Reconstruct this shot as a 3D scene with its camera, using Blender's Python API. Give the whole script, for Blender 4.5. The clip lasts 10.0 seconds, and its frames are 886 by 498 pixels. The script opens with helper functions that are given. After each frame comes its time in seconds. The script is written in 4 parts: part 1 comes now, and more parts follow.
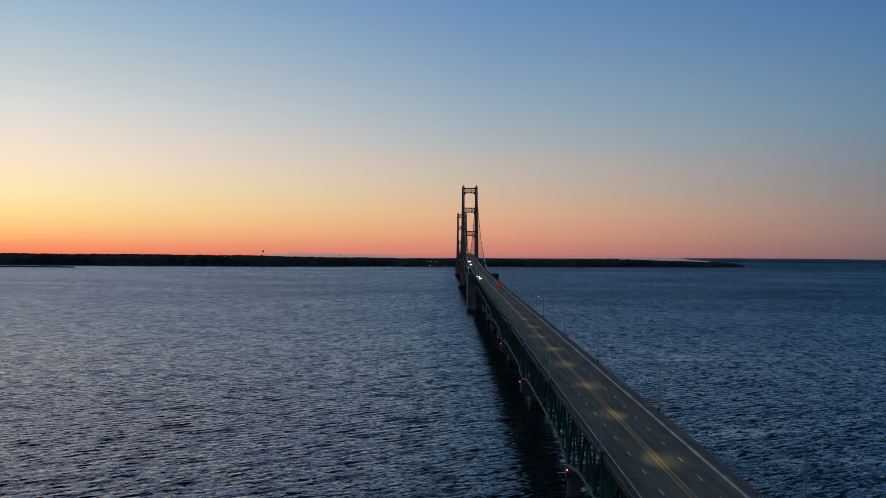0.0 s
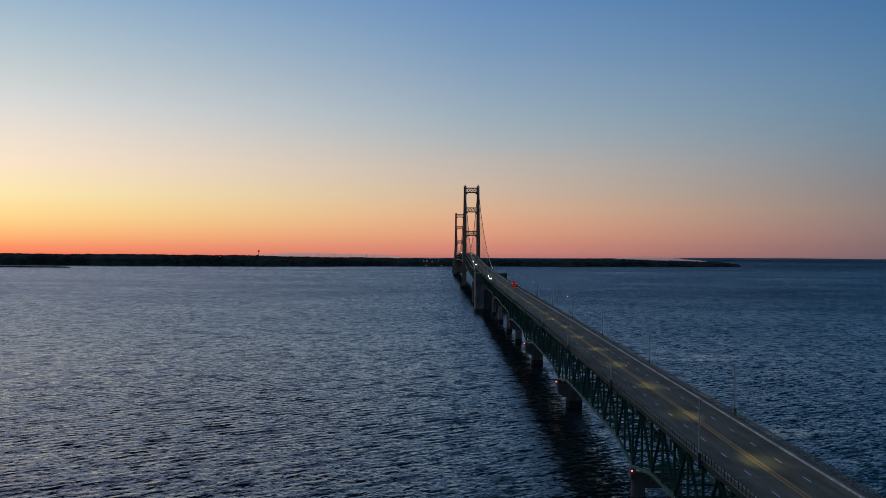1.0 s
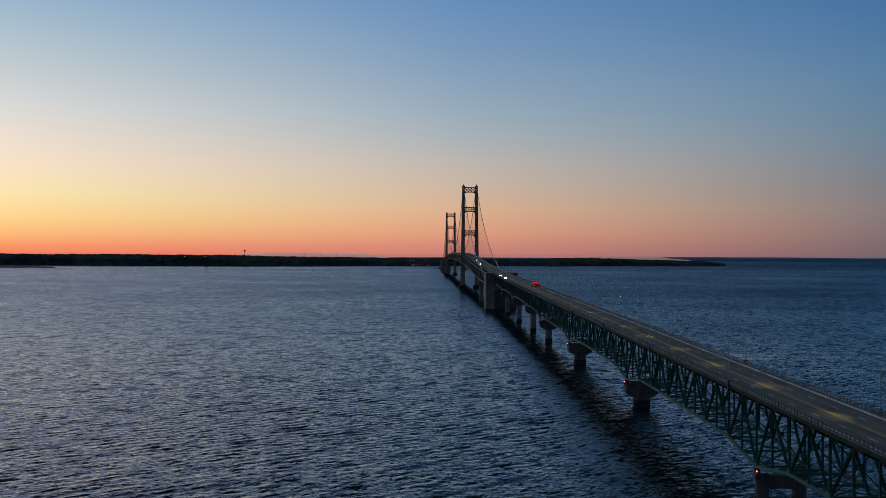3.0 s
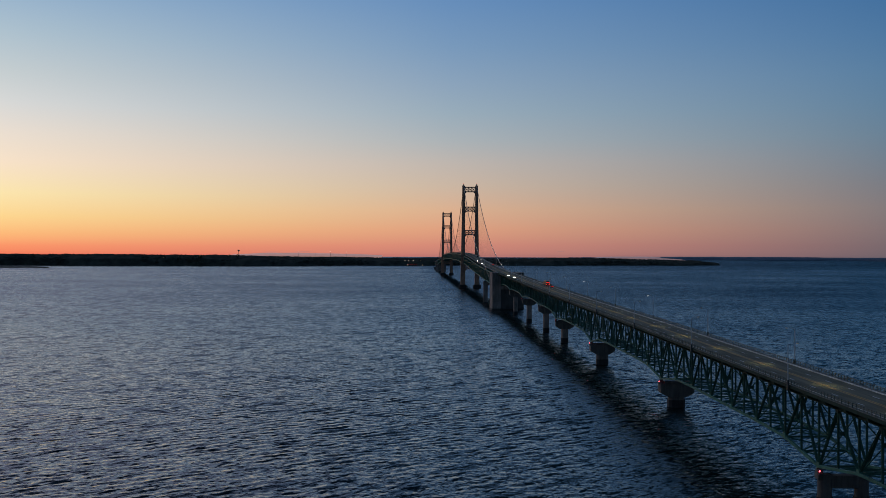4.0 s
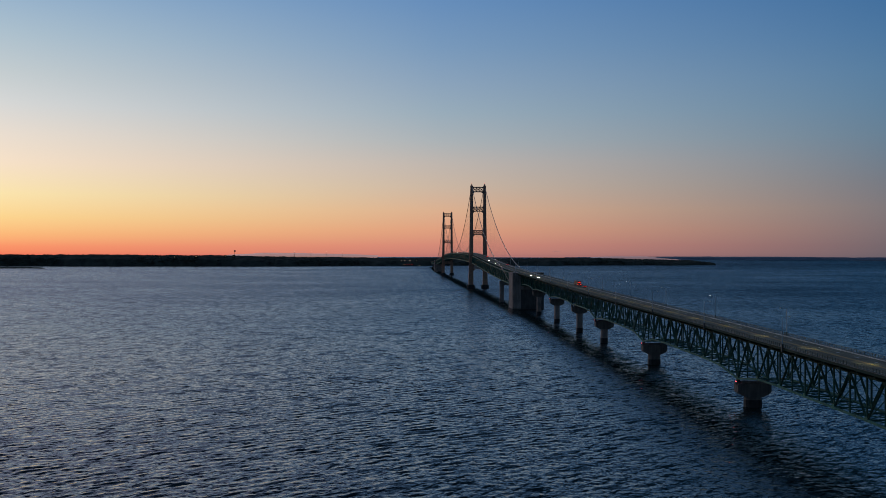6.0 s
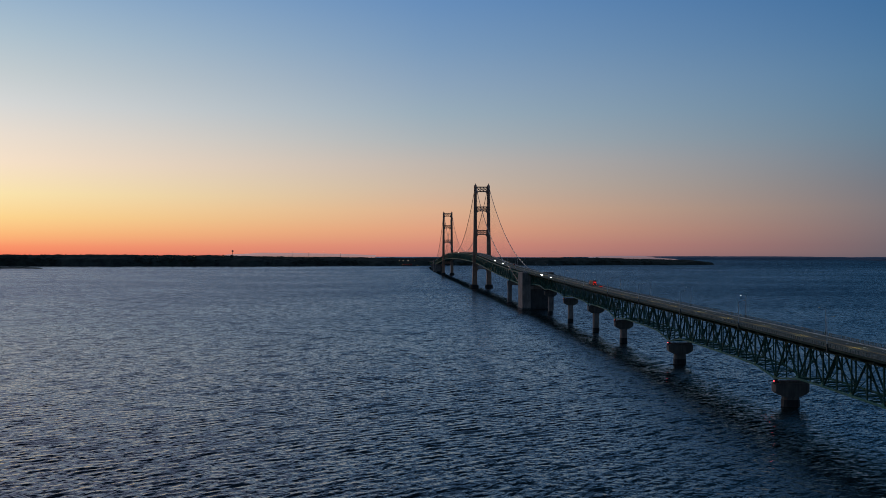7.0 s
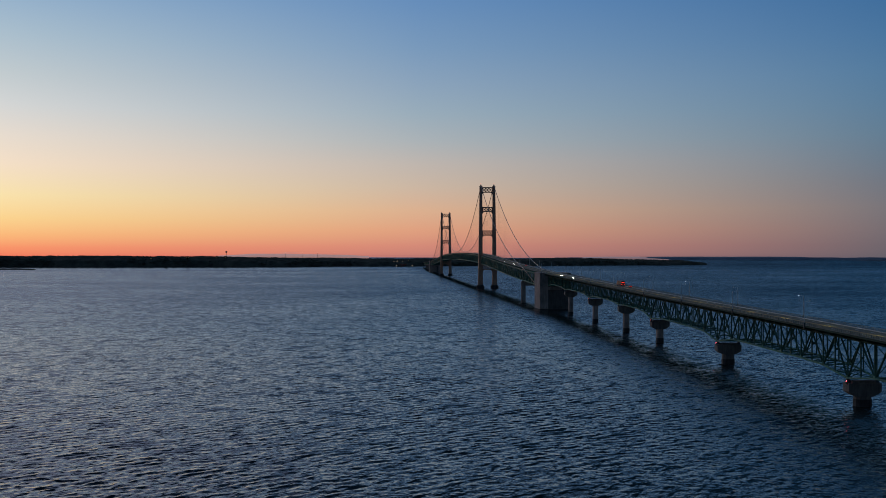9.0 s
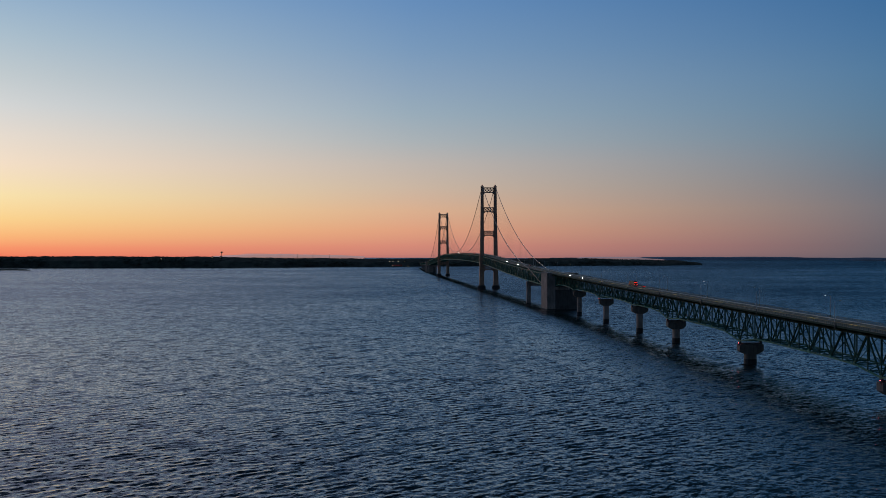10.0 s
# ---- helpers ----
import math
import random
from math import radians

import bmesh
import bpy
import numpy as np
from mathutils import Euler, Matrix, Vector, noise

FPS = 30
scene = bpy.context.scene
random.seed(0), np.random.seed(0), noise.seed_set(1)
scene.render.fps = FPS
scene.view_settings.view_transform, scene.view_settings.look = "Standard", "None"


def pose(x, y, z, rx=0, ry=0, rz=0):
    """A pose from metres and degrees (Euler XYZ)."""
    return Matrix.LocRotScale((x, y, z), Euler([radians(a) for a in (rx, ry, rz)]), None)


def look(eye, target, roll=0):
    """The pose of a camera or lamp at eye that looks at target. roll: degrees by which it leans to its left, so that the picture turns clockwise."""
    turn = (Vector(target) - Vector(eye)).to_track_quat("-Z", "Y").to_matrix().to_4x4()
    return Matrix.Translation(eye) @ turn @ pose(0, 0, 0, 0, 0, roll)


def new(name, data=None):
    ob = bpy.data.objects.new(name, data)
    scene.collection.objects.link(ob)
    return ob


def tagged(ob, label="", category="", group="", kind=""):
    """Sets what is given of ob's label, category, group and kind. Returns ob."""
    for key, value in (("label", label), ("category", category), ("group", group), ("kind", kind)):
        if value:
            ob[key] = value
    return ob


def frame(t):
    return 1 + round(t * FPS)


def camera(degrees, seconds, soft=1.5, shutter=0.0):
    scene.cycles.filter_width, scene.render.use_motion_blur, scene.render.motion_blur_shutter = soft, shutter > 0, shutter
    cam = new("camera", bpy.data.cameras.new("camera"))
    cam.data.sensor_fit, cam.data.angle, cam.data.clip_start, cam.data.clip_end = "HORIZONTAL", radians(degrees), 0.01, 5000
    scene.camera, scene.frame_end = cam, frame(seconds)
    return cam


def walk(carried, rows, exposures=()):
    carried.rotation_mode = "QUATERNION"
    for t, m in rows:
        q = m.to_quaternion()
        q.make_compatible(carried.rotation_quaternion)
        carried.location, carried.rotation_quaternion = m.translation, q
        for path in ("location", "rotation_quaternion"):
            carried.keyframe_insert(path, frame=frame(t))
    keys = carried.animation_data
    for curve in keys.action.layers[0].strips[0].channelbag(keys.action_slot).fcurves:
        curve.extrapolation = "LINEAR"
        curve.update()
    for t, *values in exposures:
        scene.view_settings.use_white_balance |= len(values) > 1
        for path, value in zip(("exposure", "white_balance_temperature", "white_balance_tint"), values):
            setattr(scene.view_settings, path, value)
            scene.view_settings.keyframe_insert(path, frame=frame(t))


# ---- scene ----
# ---------------------------------------------------------------- camera and walk
cam = camera(43.07, 10.0, soft=0.85)
# seconds, x, y, z, yaw, pitch, roll: the y axis runs along the bridge, the near tower stands at y = 0
ROWS = [
    (0.0, -31.77, -1814.05, 55.04, 0.348, 0.339, -0.301),
    (0.5, -39.68, -1813.42, 55.03, 0.135, 0.341, -0.281),
    (1.0, -47.58, -1812.79, 55.03, -0.059, 0.330, -0.262),
    (1.5, -55.48, -1812.16, 55.02, -0.393, 0.310, -0.243),
    (2.0, -63.36, -1811.53, 55.01, -0.703, 0.299, -0.224),
    (2.5, -71.24, -1810.90, 55.00, -0.906, 0.312, -0.205),
    (4.0, -94.78, -1809.01, 54.97, -1.624, 0.296, -0.147),
    (4.5, -102.60, -1808.38, 54.96, -1.783, 0.289, -0.128),
    (5.0, -110.39, -1807.75, 54.96, -1.878, 0.286, -0.109),
    (5.5, -118.17, -1807.12, 54.95, -2.037, 0.304, -0.090),
    (7.0, -141.38, -1805.23, 54.92, -2.495, 0.294, -0.032),
    (7.5, -149.07, -1804.60, 54.91, -2.653, 0.305, -0.013),
    (8.0, -156.73, -1803.97, 54.90, -2.848, 0.311, 0.006),
    (8.5, -164.36, -1803.34, 54.90, -3.019, 0.320, 0.025),
    (9.0, -171.96, -1802.71, 54.89, -3.183, 0.327, 0.044),
    (9.5, -179.54, -1802.07, 54.88, -3.388, 0.344, 0.063),
    (10.0, -187.08, -1801.44, 54.87, -3.595, 0.341, 0.082),
]
walk(cam, [(t, pose(x, y, z, 90 + pitch, roll, yaw)) for t, x, y, z, yaw, pitch, roll in ROWS])

# ---------------------------------------------------------------- dusk sky
LAMP_WATTS = 1350
SUN_AZIMUTH = -40.0  # degrees from the bridge's axis, where the sun has gone down


def srgb(r, g, b):
    return [(c / 255 / 12.92 if c < 10.3 else ((c / 255 + 0.055) / 1.055) ** 2.4) for c in (r, g, b)] + [1.0]


def sky_ramp(tree, stops):
    """Colours by elevation: stops of degrees and colour."""
    node = tree.nodes.new("ShaderNodeValToRGB")
    ramp = node.color_ramp
    ramp.interpolation = "LINEAR"
    while len(ramp.elements) < len(stops):
        ramp.elements.new(0.5)
    for element, (degrees, colour) in zip(ramp.elements, stops):
        element.position, element.color = math.sqrt(degrees / 90), srgb(*colour)
    return node


SKY_GLOW = [(0, (243, 116, 88)), (0.4, (254, 150, 104)), (1.0, (255, 188, 122)), (1.8, (255, 216, 144)), (2.9, (254, 231, 174)), (4.4, (250, 228, 202)), (5.8, (237, 224, 210)),
            (7.2, (218, 218, 216)), (8.7, (199, 207, 209)), (10.5, (176, 195, 207)), (12.8, (146, 176, 204)), (22, (216, 220, 255)), (45, (152, 166, 212)), (90, (26, 46, 80))]
SKY_MIDDLE = [(0, (188, 122, 115)), (0.5, (212, 138, 120)), (1.3, (223, 160, 128)), (2.3, (219, 176, 144)), (3.5, (203, 182, 163)), (4.7, (190, 181, 174)), (5.8, (171, 178, 182)),
              (7.2, (153, 172, 186)), (8.7, (139, 163, 187)), (10.5, (121, 153, 187)), (12.8, (102, 141, 186)), (22, (94, 128, 170)), (45, (56, 84, 122)), (90, (26, 46, 80))]
SKY_AWAY = [(0, (102, 96, 105)), (0.5, (110, 101, 108)), (1.3, (118, 109, 114)), (2.3, (120, 116, 121)), (3.5, (112, 118, 129)), (4.7, (104, 122, 139)), (5.8, (98, 125, 147)),
            (7.2, (91, 125, 154)), (8.7, (84, 123, 158)), (10.5, (73, 116, 158)), (12.8, (60, 107, 155)), (22, (32, 68, 102)), (45, (19, 44, 71)), (90, (26, 46, 80))]

world = bpy.data.worlds.new("dusk_sky")
scene.world = world
world.use_nodes = True
wt = world.node_tree
wt.nodes.clear()


def wmath(op, a, b=None, c=None):
    node = wt.nodes.new("ShaderNodeMath")
    node.operation = op
    for socket, value in zip(node.inputs, (a, b, c)):
        if value is None:
            continue
        if hasattr(value, "is_output"):
            wt.links.new(value, socket)
        else:
            socket.default_value = value
    return node.outputs[0]


coords = wt.nodes.new("ShaderNodeTexCoord")
split = wt.nodes.new("ShaderNodeSeparateXYZ")
wt.links.new(coords.outputs["Generated"], split.inputs[0])
height = wmath("ARCSINE", wmath("MAXIMUM", split.outputs[2], 0.0))
where = wmath("POWER", wmath("DIVIDE", height, math.pi / 2), 0.5)
bearing = wmath("ARCTAN2", split.outputs[0], split.outputs[1])
off_sun = wmath("ABSOLUTE", wmath("WRAP", wmath("SUBTRACT", bearing, radians(SUN_AZIMUTH)), math.pi, -math.pi))


def blend(low, high):
    node = wt.nodes.new("ShaderNodeMapRange")
    node.interpolation_type = "LINEAR"
    wt.links.new(off_sun, node.inputs["Value"])
    node.inputs["From Min"].default_value, node.inputs["From Max"].default_value = radians(low), radians(high)
    return node.outputs[0]


def mixed(factor, a, b):
    node = wt.nodes.new("ShaderNodeMix")
    node.data_type = "RGBA"
    wt.links.new(factor, node.inputs[0])
    wt.links.new(a, node.inputs[6])
    wt.links.new(b, node.inputs[7])
    return node.outputs[2]


ramps = [sky_ramp(wt, stops) for stops in (SKY_GLOW, SKY_MIDDLE, SKY_AWAY)]
for ramp_node in ramps:
    wt.links.new(where, ramp_node.inputs[0])
sky_colour = mixed(blend(42, 65), mixed(blend(19, 42), ramps[0].outputs[0], ramps[1].outputs[0]), ramps[2].outputs[0])
background = wt.nodes.new("ShaderNodeBackground")
background.inputs[1].default_value = 1.0
out = wt.nodes.new("ShaderNodeOutputWorld")
wt.links.new(sky_colour, background.inputs[0])
wt.links.new(background.outputs[0], out.inputs[0])

# ---------------------------------------------------------------- materials


class Mat:
    """A node material with a Principled shader, noise-driven colour and relief."""

    def __init__(self, name, colour, rough=0.7, metal=0.0):
        self.m = bpy.data.materials.new(name)
        self.m.use_nodes = True
        self.t = self.m.node_tree
        self.p = self.t.nodes["Principled BSDF"]
        self.p.inputs["Base Color"].default_value = (*colour, 1)
        self.p.inputs["Roughness"].default_value = rough
        self.p.inputs["Metallic"].default_value = metal
        self.coord = self.t.nodes.new("ShaderNodeTexCoord").outputs["Object"]
        self.colour = colour

    def place(self, stretch=(1, 1, 1), world_space=True):
        if world_space:
            source = self.t.nodes.new("ShaderNodeNewGeometry").outputs["Position"]
        else:
            source = self.coord
        mp = self.t.nodes.new("ShaderNodeMapping")
        mp.inputs["Scale"].default_value = stretch
        self.t.links.new(source, mp.inputs[0])
        return mp.outputs[0]

    def noise(self, scale, detail=4, stretch=(1, 1, 1), rough=0.6):
        n = self.t.nodes.new("ShaderNodeTexNoise")
        n.inputs["Scale"].default_value, n.inputs["Detail"].default_value, n.inputs["Roughness"].default_value = scale, detail, rough
        self.t.links.new(self.place(stretch), n.inputs["Vector"])
        return n.outputs["Fac"]

    def tint(self, factor, dark, light, low=0.35, high=0.65):
        """Multiply the colour so far by a ramp between two greys or colours."""
        r = self.t.nodes.new("ShaderNodeValToRGB")
        r.color_ramp.elements[0].position, r.color_ramp.elements[1].position = low, high
        r.color_ramp.elements[0].color, r.color_ramp.elements[1].color = (*dark, 1), (*light, 1)
        self.t.links.new(factor, r.inputs[0])
        mix = self.t.nodes.new("ShaderNodeMix")
        mix.data_type, mix.blend_type = "RGBA", "MULTIPLY"
        mix.inputs[0].default_value = 1.0
        old = self.p.inputs["Base Color"]
        if old.links:
            self.t.links.new(old.links[0].from_socket, mix.inputs[6])
        else:
            mix.inputs[6].default_value = old.default_value
        self.t.links.new(r.outputs[0], mix.inputs[7])
        self.t.links.new(mix.outputs[2], old)
        return self

    def bump(self, factor, distance, strength=1.0):
        b = self.t.nodes.new("ShaderNodeBump")
        b.inputs["Strength"].default_value, b.inputs["Distance"].default_value = strength, distance
        old = self.p.inputs["Normal"]
        if old.links:
            self.t.links.new(old.links[0].from_socket, b.inputs["Normal"])
        self.t.links.new(factor, b.inputs["Height"])
        self.t.links.new(b.outputs[0], old)
        return self

    def vary(self, low, high):
        """Each object its own shade."""
        info = self.t.nodes.new("ShaderNodeObjectInfo").outputs["Random"]
        return self.tint(info, (low,) * 3, (high,) * 3, 0.0, 1.0)


def glow(name, colour, strength):
    m = bpy.data.materials.new(name)
    m.use_nodes = True
    p = m.node_tree.nodes["Principled BSDF"]
    p.inputs["Base Color"].default_value = (*colour, 1)
    p.inputs["Emission Color"].default_value = (*colour, 1)
    p.inputs["Emission Strength"].default_value = strength
    return m


def painted(name, colour, rough, low=0.75, shine=0.5):
    m = Mat(name, colour, rough)
    m.p.inputs["Specular IOR Level"].default_value = shine
    m.tint(m.noise(0.25, 5), (low,) * 3, (1.1,) * 3).tint(m.noise(3.0, 4, (1, 1, 0.15)), (0.8, 0.76, 0.7), (1.05,) * 3, 0.3, 0.6)
    m.bump(m.noise(6.0, 3), 0.01).vary(0.85, 1.12)
    return m.m


def concrete(name, colour):
    m = Mat(name, colour, 0.85)
    m.tint(m.noise(0.12, 6), (0.66,) * 3, (1.12,) * 3).tint(m.noise(0.9, 5, (1, 1, 0.12)), (0.62, 0.58, 0.54), (1.05,) * 3, 0.32, 0.6)
    m.tint(m.noise(7.0, 3), (0.86,) * 3, (1.08,) * 3)
    m.bump(m.noise(4.0, 6), 0.03)
    return m.m


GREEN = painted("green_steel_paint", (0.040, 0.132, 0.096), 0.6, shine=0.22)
# shade below the deck painted into the green; the edge girder shares it
GREEN_SHADED = painted("shaded_green_paint", (0.020, 0.046, 0.034), 0.7, shine=0.1)
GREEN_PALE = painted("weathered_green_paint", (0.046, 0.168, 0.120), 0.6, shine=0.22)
IVORY = painted("ivory_steel_paint", (0.47, 0.245, 0.155), 0.5)
CABLE = painted("cable_paint", (0.16, 0.125, 0.10), 0.5)
RAIL_STEEL = painted("weathered_rail_paint", (0.085, 0.105, 0.078), 0.6)
POST_STEEL = painted("green_post_paint", (0.085, 0.120, 0.088), 0.6)
GALVANISED = painted("galvanised_steel", (0.26, 0.27, 0.27), 0.45)
POLE = painted("pole_paint", (0.62, 0.64, 0.63), 0.45)
DARK_STEEL = painted("dark_steel", (0.06, 0.07, 0.065), 0.55)
CONCRETE = concrete("weathered_concrete", (0.33, 0.255, 0.215))
# darker concrete for the deck slab and the anchor piers' front and east side
CONCRETE_DARK = concrete("dark_concrete", (0.105, 0.092, 0.082))
# darker concrete for pier caps, twin columns and the nearer shafts
CONCRETE_CAP = concrete("dark_pier_concrete", (0.165, 0.138, 0.118))
CONCRETE_WET = concrete("tide_stained_concrete", (0.032, 0.030, 0.029))
KERB = concrete("kerb_concrete", (0.84, 0.81, 0.70))
WALKWAY = concrete("walkway_concrete", (0.23, 0.22, 0.175))

asphalt = Mat("asphalt", (0.205, 0.190, 0.128), 0.92)
asphalt.p.inputs["Specular IOR Level"].default_value = 0.15
asphalt.tint(asphalt.noise(0.5, 5, (1, 0.06, 1)), (0.72,) * 3, (1.2,) * 3).tint(asphalt.noise(0.06, 3), (0.8,) * 3, (1.15,) * 3)
asphalt.tint(asphalt.noise(25, 3), (0.85,) * 3, (1.1,) * 3).bump(asphalt.noise(60, 2), 0.004)
ASPHALT = asphalt.m
grating = Mat("steel_grating", (0.208, 0.188, 0.126), 0.85, 0.0)
grating.p.inputs["Specular IOR Level"].default_value = 0.12
grating.tint(grating.noise(0.5, 5, (1, 0.08, 1)), (0.7, 0.66, 0.6), (1.2,) * 3).bump(grating.noise(30, 2), 0.01)
GRATING = grating.m
paint = Mat("white_road_paint", (0.85, 0.85, 0.83), 0.6)
paint.tint(paint.noise(4, 5), (0.75,) * 3, (1.0,) * 3)
WHITE_PAINT = paint.m
paint = Mat("yellow_road_paint", (0.76, 0.56, 0.03), 0.6)
paint.tint(paint.noise(2, 5), (0.65,) * 3, (1.0,) * 3).tint(paint.noise(0.2, 4), (0.8,) * 3, (1.05,) * 3)
YELLOW_PAINT = paint.m
MEDIAN = painted("median_paint", (0.37, 0.205, 0.105), 0.8)
RUBBER = painted("tyre_rubber", (0.02, 0.02, 0.02), 0.8)
CAR_PAINT = [painted("dark_car_paint", (0.05, 0.055, 0.06), 0.25), painted("silver_car_paint", (0.45, 0.46, 0.47), 0.3), painted("red_car_paint", (0.35, 0.04, 0.03), 0.3)]
TRAILER_PAINT = painted("trailer_paint", (0.085, 0.018, 0.016), 0.5)
CAR_GLASS = painted("tinted_glass", (0.015, 0.018, 0.02), 0.08)
HEADLIGHT = glow("headlight_lens", (1.0, 0.93, 0.78), 45.0)
TAILLIGHT = glow("tail_light_lens", (1.0, 0.03, 0.02), 3.5)
BEACON_RED = glow("red_beacon_lens", (1.0, 0.07, 0.09), 9.0)
BEACON_DIM = glow("dim_beacon_lens", (1.0, 0.10, 0.08), 1.6)
BULB_WHITE = glow("lit_white_bulb", (1.0, 0.85, 0.65), 1.6)
LUMINAIRE = glow("lit_luminaire", (1.0, 0.86, 0.55), 0.12)
LUMINAIRE_BRIGHT = glow("bright_luminaire", (0.9, 0.95, 1.0), 2.2)
TOWN_WARM = glow("town_light_warm", (1.0, 0.80, 0.55), 1.1)
TOWN_RED = glow("town_light_red", (1.0, 0.12, 0.12), 0.55)

# ripples: scale, stretch, slope across and along the bridge's line
RIPPLES = ((0.060, (4.0, 1.0, 1.0), 0.06, 0.13), (0.26, (1.2, 1.6, 1.0), 0.09, 0.17), (1.1, (1.0, 1.6, 1.0), 0.20, 0.40), (2.8, (1.0, 1.3, 1.0), 0.15, 0.30))
CRESTS = ((0.085, (0.6, 1.7, 1.0), 0.54, 0.68, 0.14), (0.34, (0.5, 1.6, 1.0), 0.54, 0.66, 0.38), (1.0, (0.55, 1.5, 1.0), 0.54, 0.65, 0.39))
CREST_TURN = 46.0
BACK_NEAR, BACK_FAR, BACK_SOFT = 0.124, -0.039, 0.045
DARKENING_LEAN = 0.029  # extra lean that darkens the water along the bridge and east of it
LEAN_SHELTERED, LEAN_OPEN = 0.012, 0.115  # how far the ripples lean over, near the south shore and on the open lake
wm = Mat("lake_water", (0.009, 0.020, 0.019), 0.08)
wm.p.inputs["IOR"].default_value = 1.333
wm.p.inputs["Specular Tint"].default_value = (0.95, 0.97, 1.0, 1.0)
wm.tint(wm.noise(0.004, 3, (1, 0.5, 1)), (0.8,) * 3, (1.2,) * 3)


def vector_math(operation, *values):
    node = wm.t.nodes.new("ShaderNodeVectorMath")
    node.operation = operation
    for socket, value in zip(node.inputs, values):
        if hasattr(value, "is_output"):
            wm.t.links.new(value, socket)
        else:
            socket.default_value = value
    return node.outputs[0]


def ripple_slopes(scale, stretch, across, along):
    """A vector of small slopes from a colour noise."""
    n = wm.t.nodes.new("ShaderNodeTexNoise")
    n.inputs["Scale"].default_value, n.inputs["Detail"].default_value, n.inputs["Roughness"].default_value = scale, 2.0, 0.6
    wm.t.links.new(wm.place(stretch), n.inputs["Vector"])
    return vector_math("MULTIPLY", vector_math("SUBTRACT", n.outputs["Color"], (0.5, 0.5, 0.5)), (across, along, 0.0))


# wind ripples lean over, their steep faces to the south, more so on the open lake and in gusts
place_on_lake = wm.t.nodes.new("ShaderNodeSeparateXYZ")
wm.t.links.new(wm.place(), place_on_lake.inputs[0])
open_water = wm.t.nodes.new("ShaderNodeMapRange")
wm.t.links.new(place_on_lake.outputs[1], open_water.inputs["Value"])
for key, value in zip(("From Min", "From Max", "To Min", "To Max"), (-1560.0, -300.0, -LEAN_SHELTERED, -LEAN_OPEN)):
    open_water.inputs[key].default_value = value
gust = wm.t.nodes.new("ShaderNodeMapRange")
wm.t.links.new(wm.noise(0.005, 3, (0.6, 0.8, 1.0)), gust.inputs["Value"])
for key, value in zip(("From Min", "From Max", "To Min", "To Max"), (0.3, 0.7, 0.78, 1.22)):
    gust.inputs[key].default_value = value
gusty = wm.t.nodes.new("ShaderNodeMath")
gusty.operation = "MULTIPLY"
wm.t.links.new(open_water.outputs[0], gusty.inputs[0])
wm.t.links.new(gust.outputs[0], gusty.inputs[1])
# a few bright slicks drawn out across the water east of the bridge
slick = wm.t.nodes.new("ShaderNodeMapRange")
slick.interpolation_type = "SMOOTHSTEP"
wm.t.links.new(wm.noise(0.022, 3, (0.30, 1.0, 1.0)), slick.inputs["Value"])
for key, value in zip(("From Min", "From Max", "To Min", "To Max"), (0.57, 0.66, 0.0, 0.06)):
    slick.inputs[key].default_value = value
slicked = wm.t.nodes.new("ShaderNodeMath")
slicked.operation = "ADD"
wm.t.links.new(gusty.outputs[0], slicked.inputs[0])
east = wm.t.nodes.new("ShaderNodeMapRange")
wm.t.links.new(place_on_lake.outputs[0], east.inputs["Value"])
for key, value in zip(("From Min", "From Max", "To Min", "To Max"), (10.0, 60.0, 0.0, 1.0)):
    east.inputs[key].default_value = value
eastern = wm.t.nodes.new("ShaderNodeMath")
eastern.operation = "MULTIPLY"
wm.t.links.new(slick.outputs[0], eastern.inputs[0])
wm.t.links.new(east.outputs[0], eastern.inputs[1])
streaks = wm.t.nodes.new("ShaderNodeMapRange")
wm.t.links.new(place_on_lake.outputs[1], streaks.inputs["Value"])
for key, value in zip(("From Min", "From Max", "To Min", "To Max"), (-1250.0, -850.0, 1.0, 0.0)):
    streaks.inputs[key].default_value = value
fading = wm.t.nodes.new("ShaderNodeMath")
fading.operation = "MULTIPLY"
wm.t.links.new(eastern.outputs[0], fading.inputs[0])
wm.t.links.new(streaks.outputs[0], fading.inputs[1])
wm.t.links.new(fading.outputs[0], slicked.inputs[1])
gusty = slicked
# calm water in the lee of the western shore
calm_y = wm.t.nodes.new("ShaderNodeMapRange")
wm.t.links.new(place_on_lake.outputs[1], calm_y.inputs["Value"])
for key, value in zip(("From Min", "From Max", "To Min", "To Max"), (2250.0, 2520.0, 0.0, 1.0)):
    calm_y.inputs[key].default_value = value
calm_x = wm.t.nodes.new("ShaderNodeMapRange")
wm.t.links.new(place_on_lake.outputs[0], calm_x.inputs["Value"])
for key, value in zip(("From Min", "From Max", "To Min", "To Max"), (-500.0, 0.0, -0.95, 0.0)):
    calm_x.inputs[key].default_value = value
calm = wm.t.nodes.new("ShaderNodeMath")
calm.operation = "MULTIPLY_ADD"
wm.t.links.new(calm_y.outputs[0], calm.inputs[0])
wm.t.links.new(calm_x.outputs[0], calm.inputs[1])
calm.inputs[2].default_value = 1.0
settled = wm.t.nodes.new("ShaderNodeMath")
settled.operation = "MULTIPLY"
wm.t.links.new(gusty.outputs[0], settled.inputs[0])
wm.t.links.new(calm.outputs[0], settled.inputs[1])
# darkening by the bridge and to its east, put into the ripples' slope
darkening = wm.t.nodes.new("ShaderNodeMapRange")
darkening.interpolation_type = "SMOOTHSTEP"
wm.t.links.new(place_on_lake.outputs[0], darkening.inputs["Value"])
